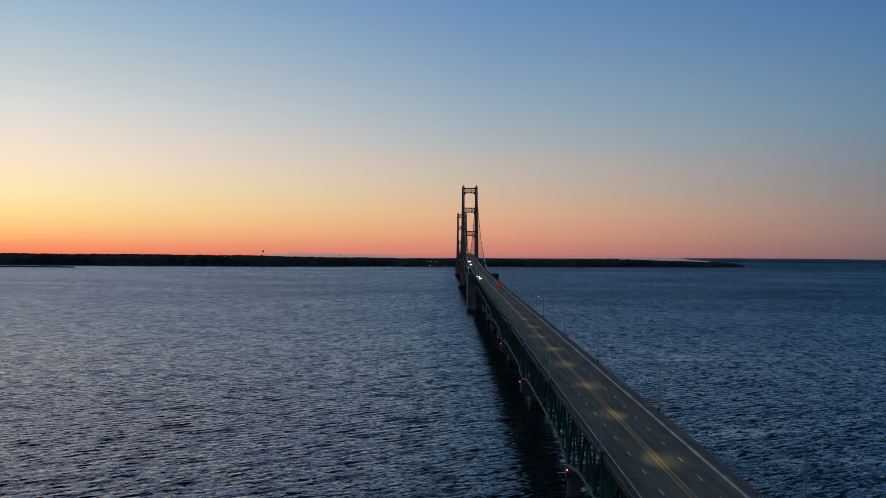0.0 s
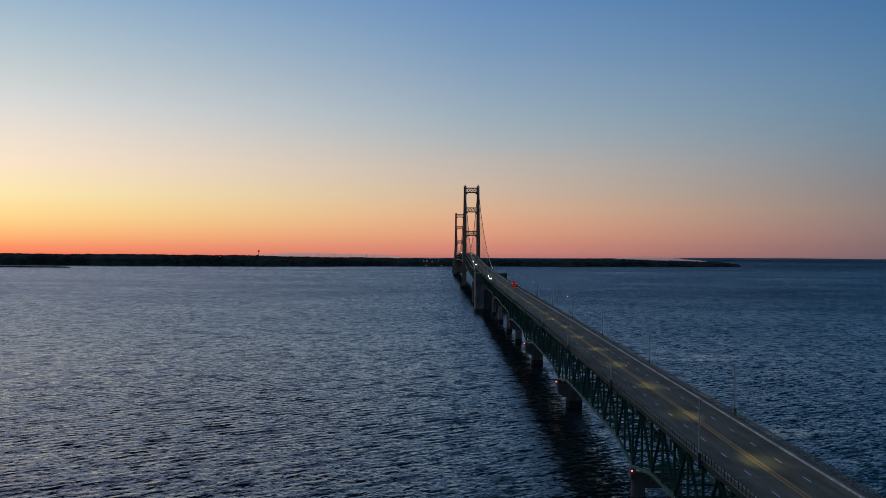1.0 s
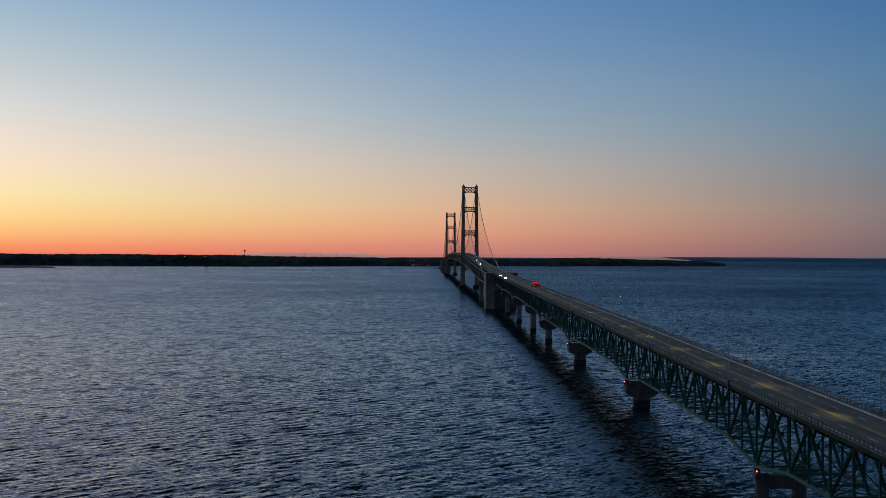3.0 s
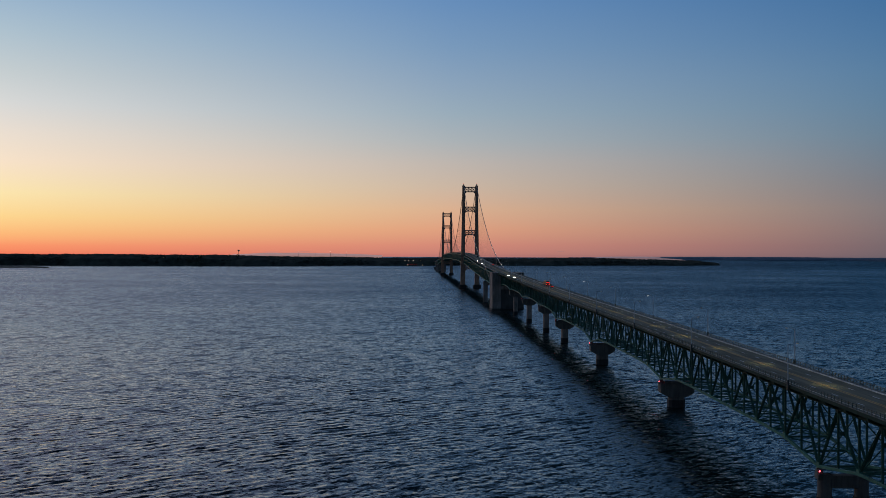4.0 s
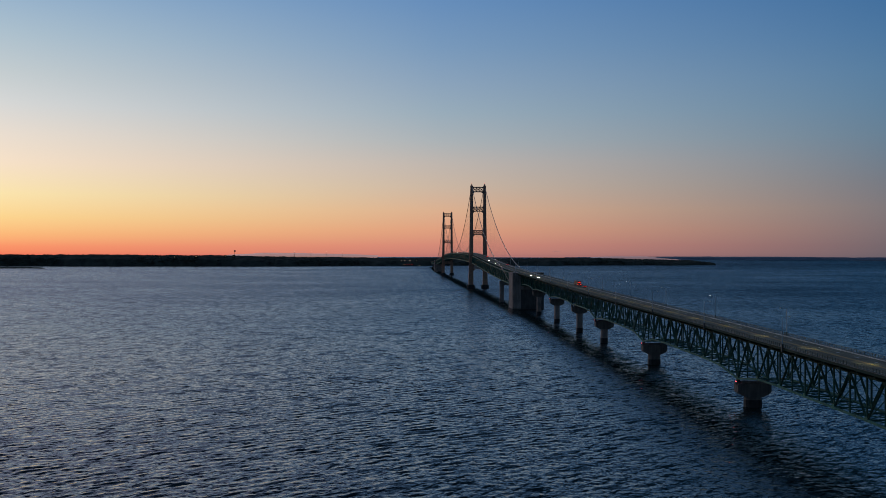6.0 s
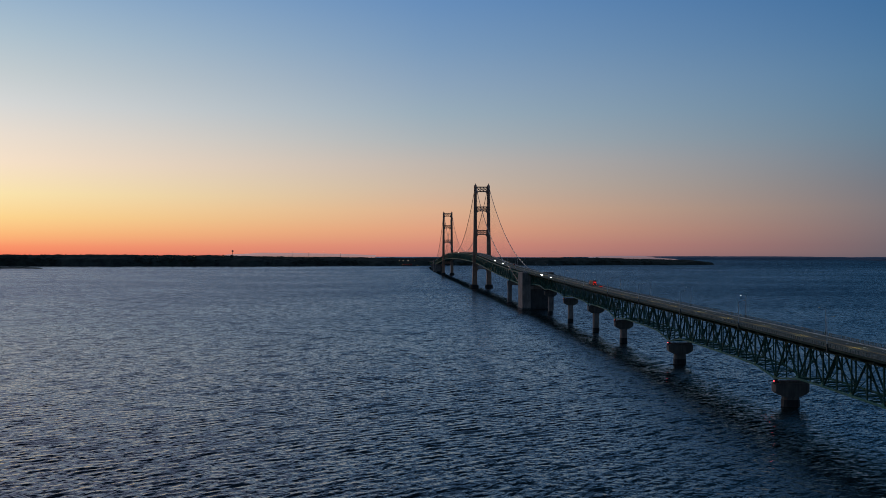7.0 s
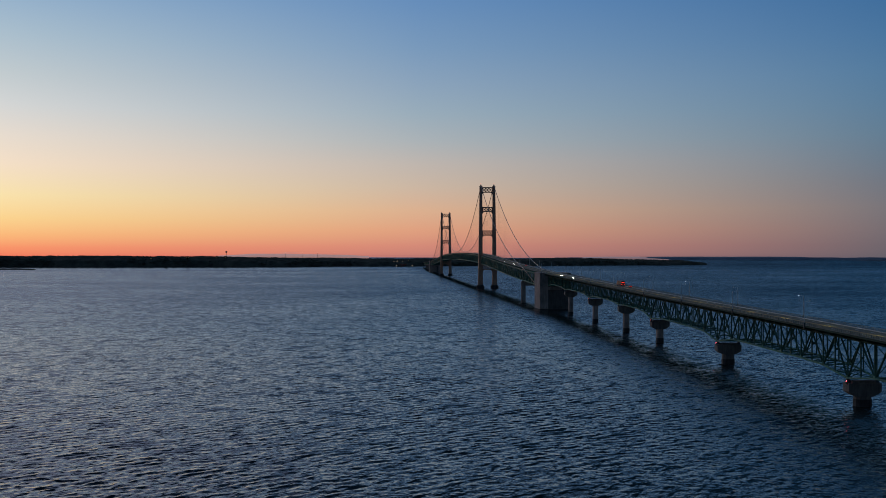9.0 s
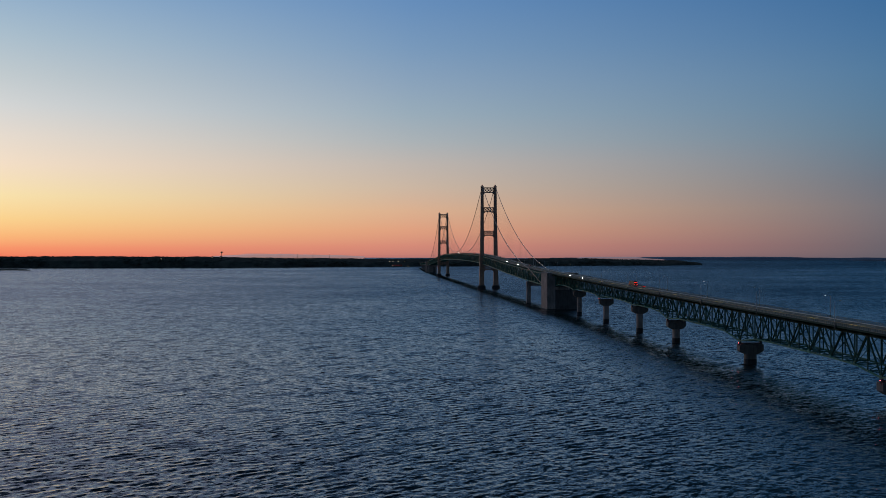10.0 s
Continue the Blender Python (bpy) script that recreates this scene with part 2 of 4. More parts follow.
for key, value in zip(("From Min", "From Max", "To Min", "To Max"), (-75.0, -15.0, 0.0, -DARKENING_LEAN)):
    darkening.inputs[key].default_value = value
darkened = wm.t.nodes.new("ShaderNodeMath")
darkened.operation = "ADD"
wm.t.links.new(settled.outputs[0], darkened.inputs[0])
wm.t.links.new(darkening.outputs[0], darkened.inputs[1])
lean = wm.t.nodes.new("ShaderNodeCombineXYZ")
wm.t.links.new(darkened.outputs[0], lean.inputs[1])
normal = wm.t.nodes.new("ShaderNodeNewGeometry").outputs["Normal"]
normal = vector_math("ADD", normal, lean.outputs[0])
for args in RIPPLES:
    normal = vector_math("ADD", normal, ripple_slopes(*args))


def crest_fronts(scale, stretch, first, last, steepness):
    """The short steep fronts of breaking wavelets, their crests askew to the shore."""
    turned = wm.t.nodes.new("ShaderNodeVectorRotate")
    turned.rotation_type = "Z_AXIS"
    turned.inputs["Angle"].default_value = math.radians(-CREST_TURN)
    wm.t.links.new(wm.place(), turned.inputs["Vector"])
    n = wm.t.nodes.new("ShaderNodeTexNoise")
    n.inputs["Scale"].default_value, n.inputs["Detail"].default_value, n.inputs["Roughness"].default_value = scale, 2.0, 0.55
    n.inputs["Distortion"].default_value = 0.5
    wm.t.links.new(vector_math("MULTIPLY", turned.outputs[0], stretch), n.inputs["Vector"])
    front = wm.t.nodes.new("ShaderNodeMapRange")
    front.interpolation_type = "SMOOTHSTEP"
    wm.t.links.new(n.outputs["Fac"], front.inputs["Value"])
    for key, value in zip(("From Min", "From Max", "To Min", "To Max"), (first, last, 0.0, 1.0)):
        front.inputs[key].default_value = value
    slope = wm.t.nodes.new("ShaderNodeCombineXYZ")
    for axis, factor in ((0, math.sin(math.radians(CREST_TURN))), (1, -math.cos(math.radians(CREST_TURN)))):
        push = wm.t.nodes.new("ShaderNodeMath")
        push.operation = "MULTIPLY"
        wm.t.links.new(front.outputs[0], push.inputs[0])
        push.inputs[1].default_value = factor * steepness
        wm.t.links.new(push.outputs[0], slope.inputs[axis])
    return slope.outputs[0]


for args in CRESTS:
    scaled = wm.t.nodes.new("ShaderNodeVectorMath")
    scaled.operation = "SCALE"
    wm.t.links.new(crest_fronts(*args), scaled.inputs[0])
    wm.t.links.new(calm.outputs[0], scaled.inputs["Scale"])
    normal = vector_math("ADD", normal, scaled.outputs[0])
# the backs of the wavelets lie almost flat, and drown behind the next ones further out
outward = wm.t.nodes.new("ShaderNodeMapRange")
wm.t.links.new(place_on_lake.outputs[1], outward.inputs["Value"])
outward.inputs["From Min"].default_value, outward.inputs["From Max"].default_value = -1610.0, -950.0
curve = wm.t.nodes.new("ShaderNodeMath")
curve.operation = "POWER"
wm.t.links.new(outward.outputs[0], curve.inputs[0])
curve.inputs[1].default_value = 0.34
back = wm.t.nodes.new("ShaderNodeMath")
back.operation = "MULTIPLY_ADD"
wm.t.links.new(curve.outputs[0], back.inputs[0])
back.inputs[1].default_value, back.inputs[2].default_value = BACK_FAR - BACK_NEAR, BACK_NEAR
slopes = wm.t.nodes.new("ShaderNodeSeparateXYZ")
wm.t.links.new(normal, slopes.inputs[0])
gentle = wm.t.nodes.new("ShaderNodeMath")
gentle.operation = "SMOOTH_MIN"
wm.t.links.new(slopes.outputs[1], gentle.inputs[0])
wm.t.links.new(back.outputs[0], gentle.inputs[1])
gentle.inputs[2].default_value = BACK_SOFT
joined = wm.t.nodes.new("ShaderNodeCombineXYZ")
wm.t.links.new(slopes.outputs[0], joined.inputs[0])
wm.t.links.new(gentle.outputs[0], joined.inputs[1])
wm.t.links.new(slopes.outputs[2], joined.inputs[2])
normal = joined.outputs[0]
wm.t.links.new(vector_math("NORMALIZE", normal), wm.p.inputs["Normal"])
WATER = wm.m
land = Mat("wooded_shore", (0.075, 0.078, 0.060), 0.95)
land.tint(land.noise(0.03, 5), (0.6,) * 3, (1.3,) * 3)
land.p.inputs["Specular IOR Level"].default_value = 0.0
LAND = land.m
leaf = Mat("dark_conifers", (0.070, 0.076, 0.056), 0.95)
leaf.tint(leaf.noise(0.06, 4), (0.5,) * 3, (1.4,) * 3)
leaf.p.inputs["Specular IOR Level"].default_value = 0.0
LEAVES = leaf.m
# blue haze of distance put into the hills' base colour
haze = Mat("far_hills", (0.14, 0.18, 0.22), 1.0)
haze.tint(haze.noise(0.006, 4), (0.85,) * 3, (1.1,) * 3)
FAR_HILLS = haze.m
# haze over the far hills painted in as glow; the cloud glows likewise
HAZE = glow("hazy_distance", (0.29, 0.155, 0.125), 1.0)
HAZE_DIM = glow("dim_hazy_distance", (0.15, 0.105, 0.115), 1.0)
CLOUD = glow("mauve_cloud", (0.36, 0.175, 0.155), 1.0)
# ---------------------------------------------------------------- building helpers
WORLD_OF = {}


def mesh_of(name, verts, faces, material, smooth=False):
    me = bpy.data.meshes.new(name)
    me.from_pydata([tuple(v) for v in verts], [], faces)
    me.materials.append(material)
    if smooth:
        me.polygons.foreach_set("use_smooth", [True] * len(me.polygons))
    me.update()
    return me


def base(name, x, y, z, label, category, group="", kind=""):
    """An Empty at a thing's base."""
    ob = new(name)
    ob.empty_display_size = 0.5
    ob.location = (x, y, z)
    WORLD_OF[ob] = Matrix.Translation((x, y, z))
    return tagged(ob, label, category, group, kind)


def hang(name, me, m, parent=None, label="", kind=""):
    """A mesh object at the world pose m, under parent."""
    ob = new(name, me)
    WORLD_OF[ob] = m
    if parent is not None:
        ob.parent = parent
        ob.matrix_basis = WORLD_OF[parent].inverted() @ m
    else:
        ob.matrix_basis = m
    return tagged(ob, label, kind=kind)


def part(name, bm, material, parent, label="", kind=""):
    """A bmesh in world coordinates as one mesh object under a thing."""
    me = bpy.data.meshes.new(name)
    bmesh.ops.recalc_face_normals(bm, faces=bm.faces)
    origin = WORLD_OF[parent].translation
    bmesh.ops.translate(bm, verts=bm.verts, vec=-origin)
    bm.to_mesh(me)
    bm.free()
    me.materials.append(material)
    return hang(name, me, Matrix.Translation(origin), parent, label, kind)


SHARED = {}


def unit_bar(material):
    """A bar one long along z with slightly broken edges."""
    key = ("bar", material.name)
    if key not in SHARED:
        b = 0.42
        ring = [(-0.5, -b), (-b, -0.5), (b, -0.5), (0.5, -b), (0.5, b), (b, 0.5), (-b, 0.5), (-0.5, b)]
        verts = [(x, y, z) for z in (0, 1) for x, y in ring]
        faces = [(i, (i + 1) % 8, (i + 1) % 8 + 8, i + 8) for i in range(8)] + [tuple(range(7, -1, -1)), tuple(range(8, 16))]
        SHARED[key] = mesh_of("bar", verts, faces, material)
    return SHARED[key]


def unit_channel(material):
    """A rolled H section, one long along z."""
    key = ("channel", material.name)
    if key not in SHARED:
        verts, faces = [], []
        for x0, x1, y0, y1 in ((-0.5, 0.5, -0.5, -0.36), (-0.5, 0.5, 0.36, 0.5), (-0.09, 0.09, -0.36, 0.36)):
            k = len(verts)
            verts += [(x, y, z) for z in (0, 1) for x, y in ((x0, y0), (x1, y0), (x1, y1), (x0, y1))]
            faces += [tuple(k + i for i in f) for f in ((0, 1, 5, 4), (1, 2, 6, 5), (2, 3, 7, 6), (3, 0, 4, 7), (3, 2, 1, 0), (4, 5, 6, 7))]
        SHARED[key] = mesh_of("channel", verts, faces, material)
    return SHARED[key]


def unit_laced(material):
    """A laced post: two flanges joined by zigzag bars, one long along z."""
    key = ("laced", material.name)
    if key not in SHARED:
        verts, faces = [], []

        def box(a, b, w):
            a, b = Vector(a), Vector(b)
            side = (b - a).cross(Vector((1, 0, 0))).normalized() * w
            for s in (-1, 1):
                k = len(verts)
                for px in (0.44 * s - 0.05, 0.44 * s + 0.05):
                    verts.extend([a - side + Vector((px, 0, 0)), a + side + Vector((px, 0, 0)), b + side + Vector((px, 0, 0)), b - side + Vector((px, 0, 0))])
                faces.extend([tuple(k + i for i in f) for f in ((0, 1, 2, 3), (7, 6, 5, 4), (1, 5, 6, 2), (3, 7, 4, 0))])

        for y in (-0.42, 0.42):
            k = len(verts)
            verts.extend([Vector((x, y + d, z)) for z in (0, 1) for x, d in ((-0.5, -0.09), (0.5, -0.09), (0.5, 0.09), (-0.5, 0.09))])
            faces.extend([tuple(k + i for i in f) for f in ((0, 1, 5, 4), (1, 2, 6, 5), (2, 3, 7, 6), (3, 0, 4, 7), (3, 2, 1, 0), (4, 5, 6, 7))])
        n = 14
        for i in range(n):
            y = -0.42 if i % 2 else 0.42
            box((0, y, i / n), (0, -y, (i + 1) / n), 0.011)
        SHARED[key] = mesh_of("laced_post", verts, faces, material)
    return SHARED[key]


def span_pose(a, b, w, h):
    """Pose of a unit bar from a to b, w across the bridge and h across that."""
    a, b = Vector(a), Vector(b)
    z = b - a
    length = z.length
    z.normalize()
    side = Vector((1, 0, 0)) if abs(z.x) < 0.9 else Vector((0, 1, 0))
    y = z.cross(side).normalized()
    x = y.cross(z).normalized()
    m = Matrix((x * w, y * h, z * length)).transposed().to_4x4()
    m.translation = a
    return m


def bar(name, a, b, w, h, material, parent, kind="bar", label=""):
    shape = {"bar": unit_bar, "channel": unit_channel, "laced": unit_laced}[kind](material)
    return hang(name, shape, span_pose(a, b, w, h), parent, label)


def add_box(bm, x0, x1, y0, y1, z0, z1, bevel=0.0):
    made = bmesh.ops.create_cube(bm, size=1.0, matrix=Matrix.LocRotScale(((x0 + x1) / 2, (y0 + y1) / 2, (z0 + z1) / 2), None, (x1 - x0, y1 - y0, z1 - z0)))
    if bevel:
        edges = {e for v in made["verts"] for e in v.link_edges}
        bmesh.ops.bevel(bm, geom=list(edges), offset=bevel, segments=1, affect="EDGES")


def add_bar(bm, a, b, w, h):
    bmesh.ops.create_cube(bm, size=1.0, matrix=span_pose(a, b, w, h) @ Matrix.Translation((0, 0, 0.5)))


def add_cylinder(bm, x, y, z0, z1, r0, r1=None, sides=20):
    bmesh.ops.create_cone(bm, cap_ends=True, segments=sides, radius1=r0, radius2=r0 if r1 is None else r1, depth=z1 - z0, matrix=Matrix.Translation((x, y, (z0 + z1) / 2)))


def add_prism(bm, outline, axis, lo, hi):
    """An outline of two coordinates drawn out along axis ('y': outline is x, z; 'z': outline is x, y; 'x': y, z)."""
    def at(p, d):
        return {"y": (p[0], d, p[1]), "z": (p[0], p[1], d), "x": (d, p[0], p[1])}[axis]
    rings = [[bm.verts.new(at(p, d)) for p in outline] for d in (lo, hi)]
    n = len(outline)
    for i in range(n):
        bm.faces.new((rings[0][i], rings[0][(i + 1) % n], rings[1][(i + 1) % n], rings[1][i]))
    bm.faces.new(rings[0][::-1])
    bm.faces.new(rings[1])


# ---------------------------------------------------------------- the bridge's line
TOWERS = (0.0, 1158.0)
MID = 579.0
HALF_DECK = 8.2
PROFILE_Y = (-2400, -1642, -1554, -1465, -1385, -1255, -1085, -900, -700, -600, -511, -349, -141, 0, 136, 379, 579)
PROFILE_Z = (14.6, 24.15, 25.25, 26.35, 27.5, 28.9, 30.8, 33.4, 36.6, 38.5, 40.4, 44.6, 51.2, 55.2, 57.6, 59.6, 60.0)
_grid = np.arange(-2400.0, 580.0, 2.0)
_raw = np.interp(_grid, PROFILE_Y, PROFILE_Z)
_pad = np.concatenate([_raw[0] + 0.0125 * np.arange(-80, 0) * 2, _raw, np.full(80, 60.0)])
_soft = np.convolve(_pad, np.hanning(61) / np.hanning(61).sum(), "same")[80:-80]


def deck(y):
    """Height of the road above the lake; the far half mirrors the near one."""
    return float(np.interp(y if y <= MID else 2 * MID - y, _grid, _soft))


PIERS = [-794.0, -910.3, -1023.5, -1118.3, -1254.6, -1410.0, -1565.2, -1720.0, -1875.0, -2030.0]
PIER_TOP = [22.0, 19.4, 18.9, 14.2, 10.7, 9.3, 7.2, 5.6, 4.3, 3.6]
BEARING = 1.62  # from a pier's top up to the truss's lowest node
SPAN_DEPTH = [9.6, 9.9, 9.9, 10.6, 12.9, 13.4, 13.3, 13.0, 12.6, 12.0]  # spans from the anchor pier southward
ANCHOR_SOUTH, ANCHOR_NORTH = -694.0, -656.5
BENT = -537.0
SIDE_TRUSS = 5.3   # approach trusses
WIDE_TRUSS = 10.36  # suspended trusses and cables


LAKE_LEVEL = 0.9


def sea(y):
    return LAKE_LEVEL + 38.0 * max(0.0, (y - 2000.0) / 1100.0) ** 2


# ---------------------------------------------------------------- lake
WAVES, WAVE_SLOPE, WAVE_HEADING, WAVE_LEAN = 72, 0.0290, 146.0, 2.0


def build_lake():
    centre = np.array([-110.0, -1812.0])
    rings = np.concatenate([[0.02, 60, 120, 170], np.geomspace(205, 1150, 1060), np.geomspace(1160, 2400, 90), np.linspace(2480, 5200, 46)])
    turn = np.concatenate([np.linspace(-180, -33, 40)[:-1], np.linspace(-33, 38, 860), np.linspace(38, 180, 40)[1:-1]])
    a = np.radians(turn)
    X = centre[0] + rings[:, None] * np.sin(a)[None, :]
    Y = centre[1] + rings[:, None] * np.cos(a)[None, :]
    near = rings < 1160
    x, y = X[near].astype(np.float32), Y[near].astype(np.float32)
    cell = (rings[near] * 0.0014)[:, None].astype(np.float32)
    z, dx, dy = np.zeros_like(x), np.zeros_like(x), np.zeros_like(x)
    bend_a = 1.1 * np.sin((x * 0.7 + y * 0.4) * 0.05)
    bend_b = 1.1 * np.sin((y * 0.6 - x * 0.5) * 0.043)
    rng = np.random.RandomState(5)
    for i in range(WAVES):
        length = 1.15 * (5.6 / 1.15) ** (rng.rand() ** 1.3)
        heading = math.radians(WAVE_HEADING + rng.normal(0, 34 + 30 * min(1.0, 3.0 / length)))
        k = 2 * math.pi / length
        amp = WAVE_SLOPE / k
        fade = np.clip((length / cell - 4.0) / 4.0, 0, 1)
        phase = k * (x * math.sin(heading) + y * math.cos(heading)) + rng.rand() * 7 + bend_a * math.cos(i * 2.4) + bend_b * math.sin(i * 1.7)
        wave = amp * fade
        c = np.cos(phase) * wave
        z += np.sin(phase) * wave
        dx += c * math.sin(heading)
        dy += c * math.cos(heading)
    gust = 0.85 + 0.25 * np.sin(x * 0.011 + 1.3) * np.sin(y * 0.013) + 0.15 * np.sin((x + 0.6 * y) * 0.031)
    edge = ((a > math.radians(-33.5)) & (a < math.radians(38.5)))[None, :] * np.clip((1150 - rings[near]) / 300, 0, 1)[:, None] * np.clip((rings[near] - 190) / 20, 0, 1)[:, None]
    lee = np.clip((x + 130.0) / 110.0, 0, 1)
    gust = gust * edge * (1.0 - 0.4 * lee * lee * (3 - 2 * lee))
    Z = np.zeros_like(X)
    Z[near] = z * gust
    # crests drawn out by the wind: steep in front, shallow behind
    X[near] += (0.4 * dx + WAVE_LEAN * 0.3 * z) * gust
    Y[near] += (0.4 * dy - WAVE_LEAN * z) * gust
    Z += LAKE_LEVEL + 38.0 * np.clip((Y - 2000.0) / 1100.0, 0, 1.15) ** 2
    n, m = X.shape
    verts = np.stack([X, Y, Z], -1).reshape(-1, 3).astype(np.float32)
    i = np.arange((n - 1) * m).reshape(n - 1, m)
    right = np.roll(i, -1, axis=1)
    quads = np.stack([i, i + m, right + m, right], -1).reshape(-1, 4)
    me = bpy.data.meshes.new("water")
    me.vertices.add(len(verts))
    me.vertices.foreach_set("co", verts.ravel())
    me.loops.add(quads.size)
    me.loops.foreach_set("vertex_index", quads.ravel().astype(np.int32))
    me.polygons.add(len(quads))
    me.polygons.foreach_set("loop_start", (np.arange(len(quads)) * 4).astype(np.int32))
    me.polygons.foreach_set("use_smooth", np.ones(len(quads), bool))
    me.update(calc_edges=True)
    me.validate()
    me.materials.append(WATER)
    tagged(new("water", me), "dark blue rippled lake water under a dusk sky", "water", kind="structure")


build_lake()


# ---------------------------------------------------------------- far shores
def ridge(name, material, label, xs, tops, y_front, y_back, rough, seed, skirt=-6.0, flat=False):
    """A long low landmass: a shore line, a wooded crest and a back slope."""
    rng = np.random.RandomState(seed)
    X = np.arange(xs[0], xs[-1], 14.0)
    crest = np.interp(X, xs, tops)
    front = np.interp(X, xs, y_front)
    verts, faces = [], []
    jag = rng.normal(0, rough, len(X)) + rough * np.sin(X * 0.013) + rough * 0.7 * np.sin(X * 0.041 + 1)
    for x, c, f, j in zip(X, crest, front, jag):
        ground = sea(f)
        c = max(c + j, ground + 0.5)
        f2 = f + 14 * math.sin(x * 0.011) + 8 * math.sin(x * 0.037)
        if flat:
            verts += [(x, f2, ground + skirt), (x, f2 + 2, ground + 0.8), (x, f2 + 8, c * 0.7 + ground * 0.3), (x, f2 + 16, c), (x, f2 + 30, c - 0.5), (x, f2 + 44, ground - 2)]
            continue
        verts += [(x, f2, ground + skirt), (x, f2 + 4, ground + 1.2), (x, f2 + 26, ground + (c - ground) * 0.55 + j * 0.5), (x, f2 + 90, ground + (c - ground) * 0.86), (x, f2 + 230, c), (x, y_back, c * 0.9)]
    w = 6
    for i in range(len(X) - 1):
        for k in range(w - 1):
            faces.append((i * w + k, (i + 1) * w + k, (i + 1) * w + k + 1, i * w + k + 1))
    ob = new(name, mesh_of(name, verts, faces, material))
    return tagged(ob, label, "land", kind="structure")


SHORE_X = (-2900, -2300, -1900, -1500, -1200, -900, -600, -300, 0, 300, 500, 700, 900, 1060, 1135, 1156)
SHORE_TOP = (52, 52, 55, 54.5, 54, 52, 47, 44, 42, 41, 42.5, 43, 38, 33, 28.5, 26)
SHORE_FRONT = (2615, 2605, 2600, 2600, 2600, 2600, 2600, 2605, 2610, 2620, 2630, 2640, 2650, 2660, 2670, 2672)
ridge("shore", LAND, "low dark wooded shore across the water", SHORE_X, SHORE_TOP, SHORE_FRONT, 2990, 0.9, 3)
ridge("headland", LAND, "thin low spit of dark land", (-2100, -1900, -1480, -1430, -1412), (9.2, 9.2, 9.0, 8.2, 6.2), (2295, 2297, 2300, 2300, 2300), 2560, 0.15, 4, flat=True)
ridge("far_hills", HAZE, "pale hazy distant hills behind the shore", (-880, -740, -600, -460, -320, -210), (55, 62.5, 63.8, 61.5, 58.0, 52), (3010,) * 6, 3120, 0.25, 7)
ridge("far_hills", HAZE_DIM, "distant hills in dim painted lilac haze behind the wooded point", (640, 740, 860, 980, 1050, 1090), (41, 48.5, 50.5, 49.5, 44, 38), (3005,) * 6, 3015, 0.2, 9)
ridge("far_hills", FAR_HILLS, "distant hills in painted blue haze across the lake", (600, 900, 1250, 1600, 2000, 2800), (46, 49, 51.5, 50.0, 48, 46), (3020,) * 6, 3120, 0.25, 8)


def build_cloud(x, y, z, wide, tall):
    """A thin streak of cloud drawn out along the horizon, thinning to both ends."""
    rng = random.Random(int(x))
    n, verts, faces = 14, [], []
    for i in range(n + 1):
        u = i / n * 2 - 1
        r = tall * max(0.04, 1 - u * u) * rng.uniform(0.6, 1.1)
        lift = rng.uniform(-0.15, 0.15) * tall
        verts += [(x + u * wide, y + r * 4 * c, z + lift + r * d) for c, d in ((0, 1), (1, 0), (0, -0.6), (-1, 0))]
    for i in range(n):
        for k in range(4):
            faces.append((i * 4 + k, i * 4 + (k + 1) % 4, i * 4 + 4 + (k + 1) % 4, i * 4 + 4 + k))
    faces += [(3, 2, 1, 0), tuple(n * 4 + k for k in range(4))]
    ob = new("cloud", mesh_of("cloud", verts, faces, CLOUD, True))
    tagged(ob, "thin mauve streak of cloud low over the horizon", "cloud", "horizon clouds", "structure")


for cloud in ((555, 3060, 70.2, 22, 1.3), (-690, 3060, 65.5, 60, 1.0), (-560, 3065, 67.0, 45, 0.9)):
    build_cloud(*cloud)


def build_forest():
    """Tree crowns along the shore, uneven clumps standing on the land."""
    rng = np.random.RandomState(11)
    verts, faces = [], []
    for i in range(5200):
        x = rng.uniform(-2850, 1150)
        top = np.interp(x, SHORE_X, SHORE_TOP)
        front = np.interp(x, SHORE_X, SHORE_FRONT)
        d = rng.choice([rng.uniform(8, 60), rng.uniform(60, 240)])
        ground = sea(front)
        lift = np.interp(d, (0, 26, 90, 230), (0.05, 0.55, 0.86, 1.0))
        z = ground + (top - ground) * lift - 3.0
        tall, wide = rng.uniform(2.6, 4.6), rng.uniform(5, 12)
        tall *= 1.25 if x > 900 else 1.0
        k = len(verts)
        sides = 5
        for level, r in ((0.0, 0.8), (0.45, 1.0), (0.8, 0.55)):
            for s in range(sides):
                q = rng.uniform(0.7, 1.2) * r * wide / 2
                ang = 2 * math.pi * (s + 0.4 * level) / sides
                verts.append((x + q * math.cos(ang), front + d + q * math.sin(ang), z + tall * level + rng.uniform(-0.4, 0.4)))
        verts.append((x + rng.uniform(-1, 1), front + d, z + tall))
        for lv in range(2):
            for s in range(sides):
                a, b = k + lv * sides + s, k + lv * sides + (s + 1) % sides
                faces.append((a, b, b + sides, a + sides))
        for s in range(sides):
            faces.append((k + 2 * sides + s, k + 2 * sides + (s + 1) % sides, k + 3 * sides))
    ob = new("forest", mesh_of("forest", verts, faces, LEAVES))
    tagged(ob, "dark continuous forest covering the far shore", "trees", kind="stuff")


build_forest()


